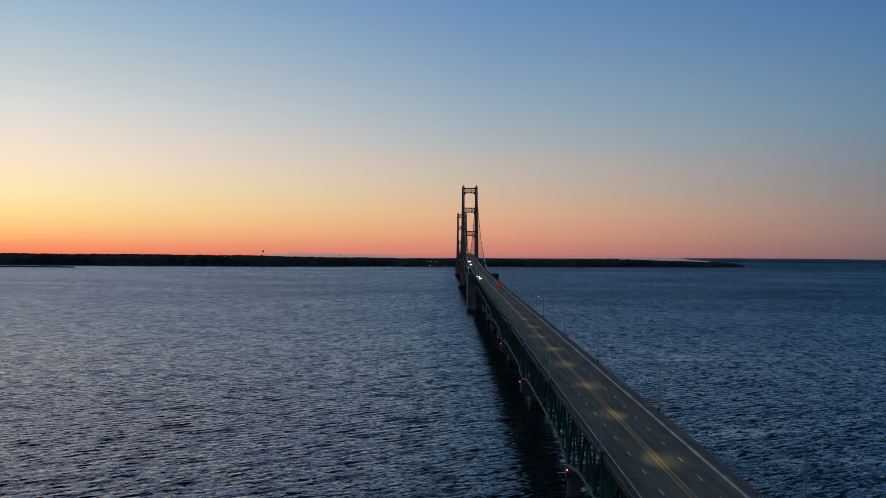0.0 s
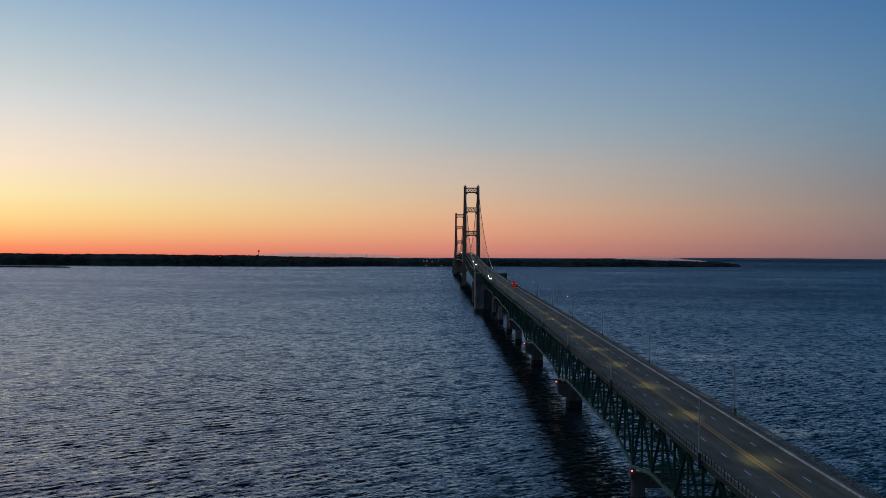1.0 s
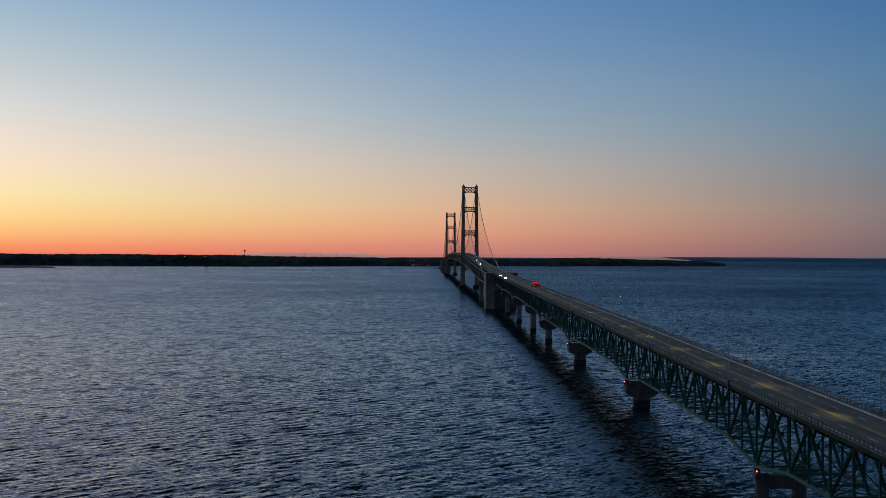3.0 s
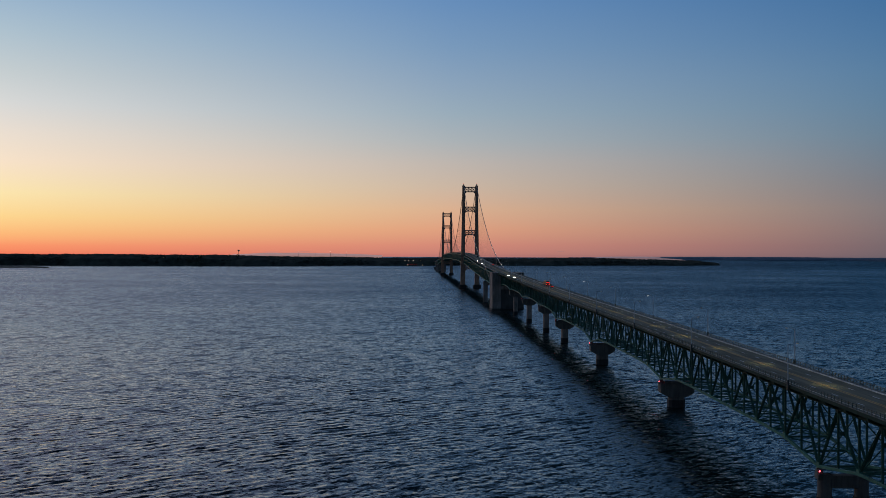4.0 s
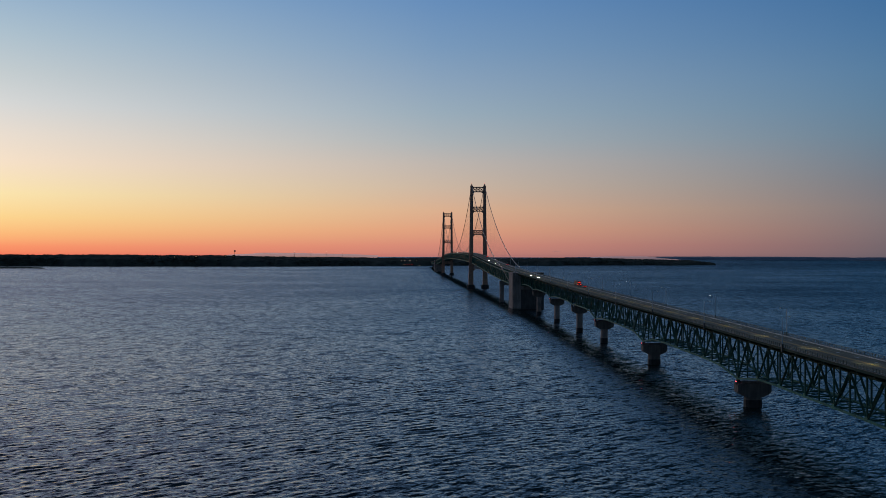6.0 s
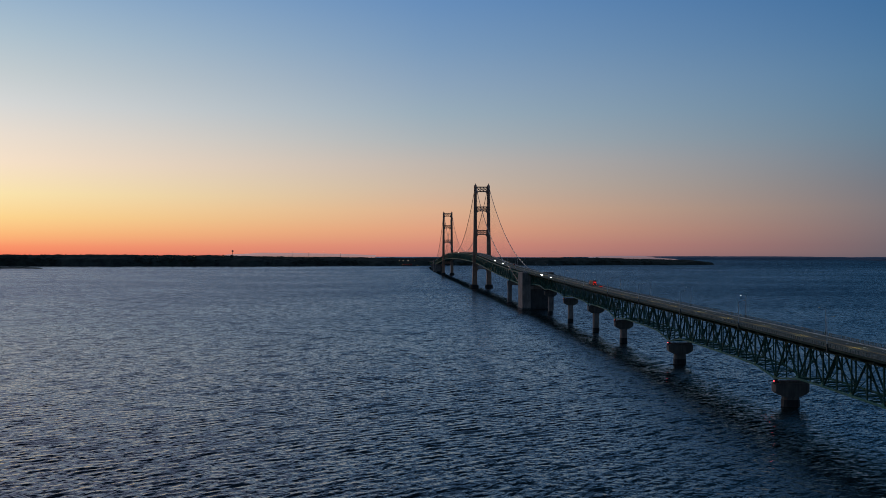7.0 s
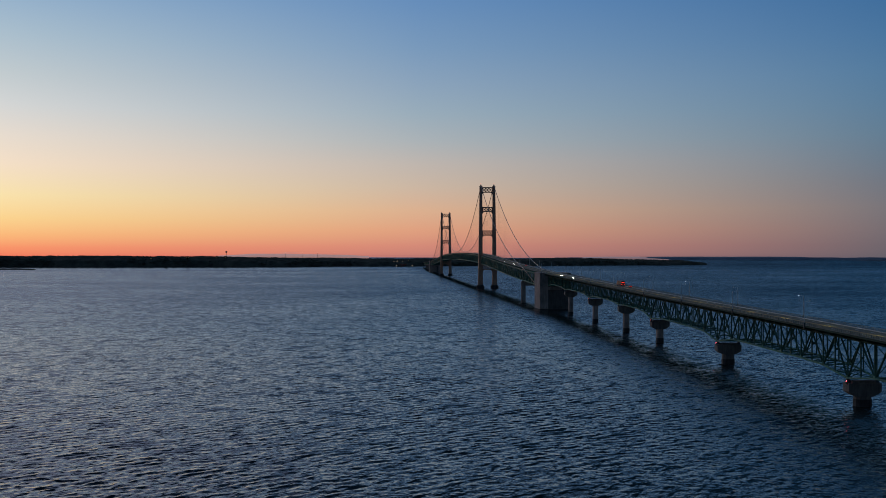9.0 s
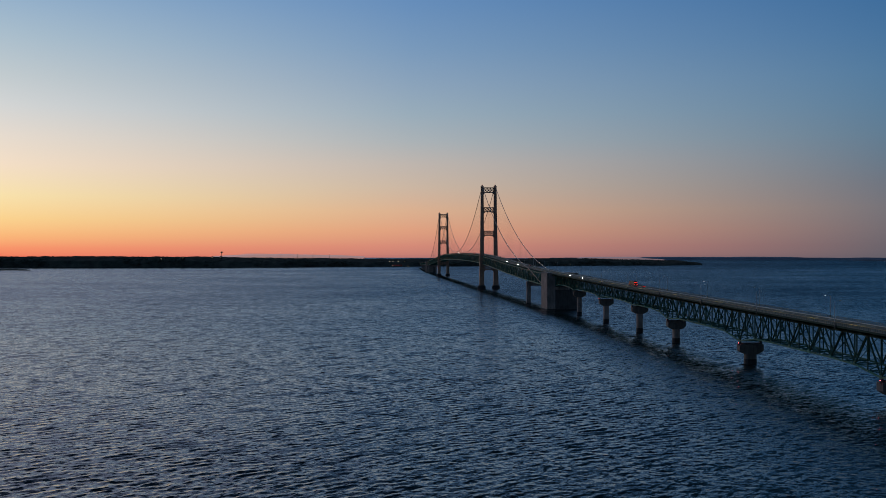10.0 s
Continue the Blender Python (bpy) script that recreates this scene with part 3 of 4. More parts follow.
# ---------------------------------------------------------------- road
def strip(name, x0, x1, lift, material, parent, y0, y1, step=8.0, thick=0.0, label=""):
    """A ribbon of the road between two offsets, following its line; with a thickness it is a solid."""
    ys = np.linspace(y0, y1, max(2, int((y1 - y0) / step) + 1))
    verts, faces = [], []
    for y in ys:
        z = deck(y) + lift
        verts += [(x0, y, z), (x1, y, z), (x1, y, z - thick), (x0, y, z - thick)]
    for i in range(len(ys) - 1):
        a, b = i * 4, i * 4 + 4
        faces.append((a, a + 1, b + 1, b))
        if thick:
            faces += [(a + 1, a + 2, b + 2, b + 1), (a + 2, a + 3, b + 3, b + 2), (a + 3, a, b, b + 3)]
    if thick:
        k = (len(ys) - 1) * 4
        faces += [(0, 3, 2, 1), (k, k + 1, k + 2, k + 3)]
    origin = WORLD_OF[parent]
    me = mesh_of(name, [Vector(v) - origin.translation for v in verts], faces, material)
    return hang(name, me, origin.copy(), parent, label)


ROAD_SOUTH, ROAD_NORTH = -2100.0, 2540.0
DETAIL_SOUTH = -1760.0


def build_road():
    road = base("road", 0, ROAD_SOUTH, deck(ROAD_SOUTH), "four-lane bridge road with worn grey lanes and yellow centre", "road", kind="structure")
    strip("slab", -HALF_DECK, HALF_DECK, -0.02, CONCRETE_DARK, road, ROAD_SOUTH, ROAD_NORTH, 12, 0.55, "concrete deck slab edge")
    for side in (-1, 1):
        a, b = sorted((side * 0.58, side * 3.57))
        strip("inner_lane", a, b, 0.005, GRATING, road, ROAD_SOUTH, ROAD_NORTH, label="dull steel grating lane")
        a, b = sorted((side * 3.57, side * 6.85))
        strip("outer_lane", a, b, 0.005, ASPHALT, road, ROAD_SOUTH, ROAD_NORTH, label="dark asphalt lane")
        a, b = sorted((side * 6.85, side * 7.12))
        strip("kerb", a, b, 0.26, KERB, road, ROAD_SOUTH, ROAD_NORTH, thick=0.3, label="pale raised concrete kerb")
        a, b = sorted((side * 7.12, side * 8.09))
        strip("walkway", a, b, 0.22, WALKWAY, road, ROAD_SOUTH, ROAD_NORTH, thick=0.2, label="worn concrete edge walkway")
        a, b = sorted((side * 0.32, side * 0.49))
        strip("centre_line", a, b, 0.055, YELLOW_PAINT, road, ROAD_SOUTH, ROAD_NORTH, label="yellow centre line")
    strip("median", -0.58, 0.58, 0.05, MEDIAN, road, ROAD_SOUTH, ROAD_NORTH, thick=0.07, label="low brownish median strip")
    dash = mesh_of("lane_dash", [(-0.1, 0, 0), (0.1, 0, 0), (0.1, 3.6, 0), (-0.1, 3.6, 0), (-0.1, 0, -0.012), (0.1, 0, -0.012), (0.1, 3.6, -0.012), (-0.1, 3.6, -0.012)],
                   [(0, 1, 2, 3), (0, 4, 5, 1), (1, 5, 6, 2), (2, 6, 7, 3), (3, 7, 4, 0)], WHITE_PAINT)
    for side in (-1, 1):
        for i in range(90):
            y = (-1610.8 if side < 0 else -1601.5) - 1.8 + DASH_STEP * (i - 11)
            slope = math.atan2(deck(y + 3) - deck(y), 3)
            hang("lane_dash", dash, Matrix.Translation((side * 3.57, y, deck(y) + 0.025)) @ Matrix.Rotation(slope, 4, "X"), road)
    joint = mesh_of("expansion_joint", [(-7.5, -0.12, 0), (7.5, -0.12, 0), (7.5, 0.12, 0), (-7.5, 0.12, 0), (-7.5, -0.12, -0.02), (7.5, -0.12, -0.02), (7.5, 0.12, -0.02), (-7.5, 0.12, -0.02)],
                    [(0, 1, 2, 3), (0, 4, 5, 1), (2, 6, 7, 3)], GALVANISED)
    half = mesh_of("expansion_joint", [(0.6, -0.1, 0), (6.8, -0.1, 0), (6.8, 0.1, 0), (0.6, 0.1, 0), (0.6, -0.1, -0.02), (6.8, -0.1, -0.02), (6.8, 0.1, -0.02), (0.6, 0.1, -0.02)],
                   [(0, 1, 2, 3), (0, 4, 5, 1), (2, 6, 7, 3)], GALVANISED)
    for y, x in ((-1622, 0), (-1655, -7.4), (-1540, -7.4), (-1492, 0), (-1445, -7.4), (-1372, 0)):
        hang("expansion_joint", half, Matrix.Translation((x, y, deck(y) + 0.02)), road)
    for y in PIERS[:9] + [ANCHOR_SOUTH, BENT]:
        hang("expansion_joint", joint, Matrix.Translation((0, y + 8.0, deck(y + 8.0) + 0.02)), road)


DASH_STEP = 13.6
build_road()


# ---------------------------------------------------------------- railings, one for each span and side
RAIL_POST = 1.87  # from post to post


def build_railing(side, y0, y1, posts=True):
    x = side * 7.86
    rail = base("railing", x, y0, deck(y0), "green-grey steel bridge railing with evenly set posts", "railing", "bridge railings")
    for lift, tall in ((0.38, 0.11), (0.72, 0.11), (1.06, 0.14)):
        strip("rail", x - 0.05, x + 0.05, lift + tall, RAIL_STEEL if posts else DARK_STEEL, rail, y0, y1, 12, tall)
    strip("fascia", side * 8.16 - 0.06, side * 8.16 + 0.06, 0.12, GREEN_SHADED, rail, y0, y1, 12, 0.72, "dark green steel edge girder")
    if posts:
        n = max(1, round((y1 - y0) / RAIL_POST))
        for i in range(n):
            y = y0 + (i + 0.5) * (y1 - y0) / n
            z = deck(y)
            bar("post", (x + side * 0.08, y, z + 0.14), (x + side * 0.08, y, z + 1.30), 0.14, 0.16, POST_STEEL, rail)


# ---------------------------------------------------------------- approach truss spans
def truss_foot(y, y0, y1, low0, low1, tall):
    """Height of the bottom chord: a set depth below the road, curving down to the bearings at both ends."""
    free = deck(y) - tall
    near, far = max(0.0, 1 - (y - y0) / 34.0) ** 2, max(0.0, 1 - (y1 - y) / 34.0) ** 2
    return free + (low0 - deck(y0) + tall) * near + (low1 - deck(y1) + tall) * far


def build_span(y0, y1, panels, tall, low0, low1, detail=True):
    """A deck truss between two piers, y0 nearer the south shore; the posts over the northern pier are this span's own."""
    span = base("truss_span", 0, y0, low0 - 0.36, "green riveted steel deck truss carrying the road", "bridge truss", "approach spans")
    n = panels * 2
    ys = [y0 + (y1 - y0) * i / n for i in range(n + 1)]
    top = [deck(y) - 2.0 for y in ys]
    low = [truss_foot(y, y0, y1, low0, low1, tall) for y in ys]
    feet = [low[i] if i % 2 == 0 else (low[i - 1] + low[i + 1]) / 2 for i in range(n + 1)]
    for side in (-1, 1):
        x = side * SIDE_TRUSS
        for i in range(n):
            bar("top_chord", (x, ys[i], top[i]), (x, ys[i + 1], top[i + 1]), 0.60, 0.66, GREEN_SHADED, span)
        for i in range(0, n, 2):
            bar("bottom_chord", (x, ys[i], low[i]), (x, ys[i + 2], low[i + 2]), 0.66, 0.62, GREEN_PALE, span)
        for i in range(0, n, 2):
            bar("diagonal", (x, ys[i], low[i]), (x, ys[i + 1], top[i + 1]), 0.52, 0.44, GREEN, span, "channel")
            bar("diagonal", (x, ys[i + 1], top[i + 1]), (x, ys[i + 2], low[i + 2]), 0.52, 0.44, GREEN, span, "channel")
        for i in range(1, n + 1):
            bar("vertical", (x, ys[i], feet[i]), (x, ys[i], top[i]), 0.44, 0.40, GREEN, span, "laced")
        if detail:
            for i in range(2, n + 1, 2):
                lean = (low[i] - low[i - 2]) / (ys[i] - ys[i - 2])
                bm = bmesh.new()
                add_prism(bm, [(ys[i] - 1.1, low[i] - 0.34 - lean * 1.1), (ys[i] + 1.1, low[i] - 0.34), (ys[i] + 0.8, low[i] + 0.95), (ys[i] - 0.8, low[i] + 0.95)], "x", x - 0.35, x + 0.35)
                part("gusset_plate", bm, GREEN_PALE, span)
            for i in range(1, n, 2):
                bm = bmesh.new()
                add_prism(bm, [(ys[i] - 1.0, top[i] + 0.34), (ys[i] - 0.7, top[i] - 0.9), (ys[i] + 0.7, top[i] - 0.9), (ys[i] + 1.0, top[i] + 0.34)], "x", x - 0.34, x + 0.34)
                part("gusset_plate", bm, GREEN_SHADED, span)
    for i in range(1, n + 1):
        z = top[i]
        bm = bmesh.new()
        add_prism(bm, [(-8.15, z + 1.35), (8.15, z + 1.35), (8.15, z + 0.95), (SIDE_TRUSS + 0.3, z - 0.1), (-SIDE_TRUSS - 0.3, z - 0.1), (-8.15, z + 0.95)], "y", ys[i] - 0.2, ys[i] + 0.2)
        part("floor_beam", bm, GREEN_SHADED, span)
        bar("bottom_strut", (-SIDE_TRUSS, ys[i], feet[i]), (SIDE_TRUSS, ys[i], feet[i]), 0.40, 0.42, GREEN_PALE, span, "channel")
        if detail and i % 2 == 0:
            mid = (feet[i] + z) / 2
            bar("sway_brace", (-SIDE_TRUSS, ys[i], feet[i]), (SIDE_TRUSS, ys[i], z), 0.22, 0.22, GREEN, span)
            bar("sway_brace", (SIDE_TRUSS, ys[i], feet[i]), (-SIDE_TRUSS, ys[i], z), 0.22, 0.22, GREEN, span)
            bm = bmesh.new()
            add_prism(bm, [(-0.75, mid - 0.45), (0.75, mid - 0.45), (0.75, mid + 0.45), (-0.75, mid + 0.45)], "y", ys[i] - 0.13, ys[i] + 0.13)
            part("gusset_plate", bm, GREEN, span)
    for i in range(0, n, 2):
        bar("lateral_brace", (-SIDE_TRUSS, ys[i], low[i]), (SIDE_TRUSS, ys[i + 1], feet[i + 1]), 0.26, 0.26, GREEN_PALE, span)
        bar("lateral_brace", (SIDE_TRUSS, ys[i], low[i]), (-SIDE_TRUSS, ys[i + 1], feet[i + 1]), 0.26, 0.26, GREEN_PALE, span)
        bar("lateral_brace", (-SIDE_TRUSS, ys[i + 1], feet[i + 1]), (SIDE_TRUSS, ys[i + 2], low[i + 2]), 0.26, 0.26, GREEN_PALE, span)
        bar("lateral_brace", (SIDE_TRUSS, ys[i + 1], feet[i + 1]), (-SIDE_TRUSS, ys[i + 2], low[i + 2]), 0.26, 0.26, GREEN_PALE, span)
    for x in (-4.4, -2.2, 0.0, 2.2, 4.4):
        strip("stringer", x - 0.15, x + 0.15, -0.6, GREEN_SHADED, span, ys[0], ys[-1], 20, 0.6)


SPAN_ENDS = [ANCHOR_SOUTH] + PIERS
SPAN_LOW = [24.6] + [top + BEARING for top in PIER_TOP]
for i, (far, near) in enumerate(zip(SPAN_ENDS[:-1], SPAN_ENDS[1:])):
    panels = max(5, round((far - near) / (22.0 if far < -1030 else 18.0)))
    build_span(near, far, panels, SPAN_DEPTH[i], SPAN_LOW[i + 1], SPAN_LOW[i], far > -1720)
    for side in (-1, 1):
        build_railing(side, near, far, far > -1720)


# ---------------------------------------------------------------- piers
def build_beacon(x, y, z, lit=True):
    beacon = base("navigation_light", x, y, z, "small red navigation light glowing on the pier edge", "beacon", "navigation lights")
    bm = bmesh.new()
    add_cylinder(bm, x, y, z, z + 0.5, 0.16, sides=10)
    add_box(bm, x - 0.3, x + 0.3, y - 0.3, y + 0.3, z - 0.05, z + 0.08)
    part("base", bm, DARK_STEEL, beacon)
    bm = bmesh.new()
    add_box(bm, x - 0.2, x + 1.5, y - 0.12, y + 0.12, z - 0.22, z - 0.051)
    add_bar(bm, (x + 0.1, y, z - 0.2), (x + 0.75, y, z - 1.0), 0.12, 0.12)
    part("bracket", bm, DARK_STEEL, beacon)
    bm = bmesh.new()
    bmesh.ops.create_uvsphere(bm, u_segments=12, v_segments=8, radius=0.16, matrix=Matrix.Translation((x, y, z + 0.75)))
    part("lens", bm, BEACON_RED if lit else BEACON_DIM, beacon, "glowing red lens")
    bm = bmesh.new()
    add_cylinder(bm, x, y, z + 1.05, z + 1.2, 0.3, 0.1, 10)
    part("cap", bm, DARK_STEEL, beacon)


def build_hammerhead(y, top, light):
    """A single shaft under a broad cap with cut-off lower corners, and two bearing pedestals."""
    pier = base("pier", 0, y, 0, "weathered concrete hammerhead pier standing in the lake", "bridge pier", "hammerhead piers")
    w, wet, shaft = (6.0, 3.5, 2.75) if y < -1200 else (5.6, 3.9, 2.0)
    bm = bmesh.new()
    add_prism(bm, [(-w, top - 3.0), (-w + 1.0, top - 3.8), (-2.9, top - 4.8), (2.9, top - 4.8), (w - 1.0, top - 3.8), (w, top - 3.0), (w, top - 0.15), (w - 0.15, top), (-w + 0.15, top), (-w, top - 0.15)], "y", y - 2.5, y + 2.5)
    part("cap", bm, CONCRETE_CAP, pier, "dark concrete pier cap")
    bm = bmesh.new()
    add_box(bm, -w + 1.5, w - 1.5, y - 1.5, y + 1.5, top - 0.004, top + 0.8, 0.1)
    part("plinth", bm, CONCRETE_CAP, pier, "low step on the pier cap")
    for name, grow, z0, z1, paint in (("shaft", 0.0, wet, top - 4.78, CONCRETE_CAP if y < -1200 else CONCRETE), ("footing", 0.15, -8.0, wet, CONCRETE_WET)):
        a, b = shaft + grow, 2.2 + grow
        bm = bmesh.new()
        add_prism(bm, [(-a, y - b * 0.6), (-a * 0.7, y - b), (a * 0.7, y - b), (a, y - b * 0.6), (a, y + b * 0.6), (a * 0.7, y + b), (-a * 0.7, y + b), (-a, y + b * 0.6)], "z", z0, z1)
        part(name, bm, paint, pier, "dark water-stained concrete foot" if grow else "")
    for side in (-1, 1):
        x = side * SIDE_TRUSS
        bm = bmesh.new()
        add_prism(bm, [(y - 1.1, top - 0.002), (y + 1.1, top - 0.002), (y + 0.8, top + 0.55), (y + 0.3, top + BEARING - 0.3), (y - 0.3, top + BEARING - 0.3), (y - 0.8, top + 0.55)], "x", x - 0.6, x + 0.6)
        part("bearing", bm, DARK_STEEL, pier)
    if light:
        build_beacon(-w - 0.5, y - 1.6, top + 0.1, light > 1)


def build_twin(y, top, light):
    """Two round-ended columns tied by a cap beam."""
    pier = base("pier", 0, y, 0, "twin-column concrete pier standing in the lake", "bridge pier", "twin-column piers")
    for side in (-1, 1):
        bm = bmesh.new()
        add_cylinder(bm, side * 4.1, y, 2.2, top, 1.55, 1.5, 24)
        part("column", bm, CONCRETE_CAP, pier)
        bm = bmesh.new()
        add_cylinder(bm, side * 4.1, y, -8, 2.2, 1.8, 1.8, 24)
        part("footing", bm, CONCRETE_WET, pier, "dark water-stained concrete foot")
        bm = bmesh.new()
        x = side * SIDE_TRUSS
        add_prism(bm, [(y - 1.1, top - 0.002), (y + 1.1, top - 0.002), (y + 0.8, top + 0.55), (y + 0.3, top + BEARING - 0.3), (y - 0.3, top + BEARING - 0.3), (y - 0.8, top + 0.55)], "x", x - 0.6, x + 0.6)
        part("bearing", bm, DARK_STEEL, pier)
    bm = bmesh.new()
    add_box(bm, -3.0, 3.0, y - 1.3, y + 1.3, top - 3.0, top - 0.2, 0.12)
    add_box(bm, -5.9, -2.6, y - 1.25, y + 1.25, top - 1.1, top, 0.1)
    add_box(bm, 2.6, 5.9, y - 1.25, y + 1.25, top - 1.1, top, 0.1)
    part("cap", bm, CONCRETE_CAP, pier)
    if light:
        build_beacon(-5.7, y - 1.5, top + 0.1)


for i, (y, top) in enumerate(zip(PIERS, PIER_TOP)):
    if i < 6:
        build_hammerhead(y, top, (0, 1, 0, 1, 2, 2)[i])
    else:
        build_twin(y, top, True)


# ---------------------------------------------------------------- anchor piers
def build_anchor(flip):
    """flip(y) maps the near anchorage's line to the one being built."""
    def box(bm, x0, x1, a, b, z0, z1, bevel=0.0):
        a, b = sorted((flip(a), flip(b)))
        add_box(bm, x0, x1, a, b, z0, z1, bevel)
    s, n = ANCHOR_SOUTH, ANCHOR_NORTH
    block = base("anchor_pier", 1.5, flip((s + n) / 2), 0, "massive weathered concrete anchor pier holding the cables", "anchor pier", "anchor piers")
    bm = bmesh.new()
    box(bm, -14.6, 18.0, s - 1, n + 1, -8, 1.6, 0.2)
    part("footing", bm, CONCRETE_WET, block, "dark water-stained concrete foot")
    for x0, x1 in ((-14.0, -5.6), (8.8, 17.4)):
        bm = bmesh.new()
        box(bm, x0, x1, s if x0 < 0 else s + 2.6, n + 0.5, 1.6, 34.6, 0.25)
        part("side_wall", bm, CONCRETE if x0 < 0 else CONCRETE_DARK, block)
    for x0, x1 in ((-14.0, -8.6), (9.2, 17.4)):
        bm = bmesh.new()
        box(bm, x0, x1, s, n + 0.5, 34.6, 37.0, 0.15)
        part("parapet", bm, CONCRETE if x0 < 0 else CONCRETE_DARK, block)
        bm = bmesh.new()
        box(bm, x0 - 0.3, x1 + 0.3, s - 0.3, n + 0.8, 37.0, 37.5, 0.1)
        part("coping", bm, CONCRETE, block)
    bm = bmesh.new()
    box(bm, -5.6, 17.6, s + 2.4, s + 17, 1.6, 22.6)
    part("front_block", bm, CONCRETE_DARK, block, "dark concrete front wall")
    bm = bmesh.new()
    box(bm, -5.6, 8.8, s + 17, n, 1.6, 34.4)
    part("back_wall", bm, CONCRETE, block)
    bm = bmesh.new()
    box(bm, -5.6, 8.8, s + 0.6, s + 17, 33.4, 34.4)
    part("roof_slab", bm, CONCRETE, block)
    bm = bmesh.new()
    box(bm, -5.6, 8.8, s + 0.6, s + 2.39, 20.6, 23.8)
    part("bearing_beam", bm, CONCRETE, block)


build_anchor(lambda y: y)
build_anchor(lambda y: 2 * MID - y)


# ---------------------------------------------------------------- cable bent piers
def build_bent(y):
    bent = base("cable_bent", 0, y, 0, "concrete bent pier with steel posts carrying the cables", "bridge pier", "cable bents")
    for side in (-1, 1):
        x = side * WIDE_TRUSS
        bm = bmesh.new()
        add_prism(bm, [(x - 2.4, y - 1.6), (x - 1.6, y - 2.4), (x + 1.6, y - 2.4), (x + 2.4, y - 1.6), (x + 2.4, y + 1.6), (x + 1.6, y + 2.4), (x - 1.6, y + 2.4), (x - 2.4, y + 1.6)], "z", 1.5, 20.6)
        part("column", bm, CONCRETE, bent)
        bm = bmesh.new()
        add_box(bm, x - 3.0, x + 3.0, y - 3.0, y + 3.0, -8, 1.5, 0.3)
        part("footing", bm, CONCRETE_WET, bent, "dark water-stained concrete foot")
        bar("post", (x, y, 25.6), (x, y, deck(y) - 1.6), 1.5, 1.6, GREEN, bent)
        bm = bmesh.new()
        add_prism(bm, [(y - 2.2, deck(y) - 1.6), (y + 2.2, deck(y) - 1.6), (y + 1.2, deck(y) - 0.3), (y - 1.2, deck(y) - 0.3)], "x", x - 0.8, x + 0.8)
        part("saddle", bm, IVORY, bent)
    bm = bmesh.new()
    add_box(bm, -13.0, 13.0, y - 2.6, y + 2.6, 20.6, 25.6, 0.3)
    part("cap", bm, CONCRETE, bent)


build_bent(BENT)
build_bent(2 * MID - BENT)


# ---------------------------------------------------------------- suspension towers
LEG_Z = (7.0, 56.0, 110.0, 165.6)
LEG_IN = (7.7, 7.9, 8.1, 8.4)
LEG_OUT = (15.4, 14.3, 13.3, 12.6)
LEG_DEEP = (4.8, 4.3, 3.8, 3.3)


def leg_at(z):
    return [float(np.interp(z, LEG_Z, row)) for row in (LEG_IN, LEG_OUT, LEG_DEEP)]


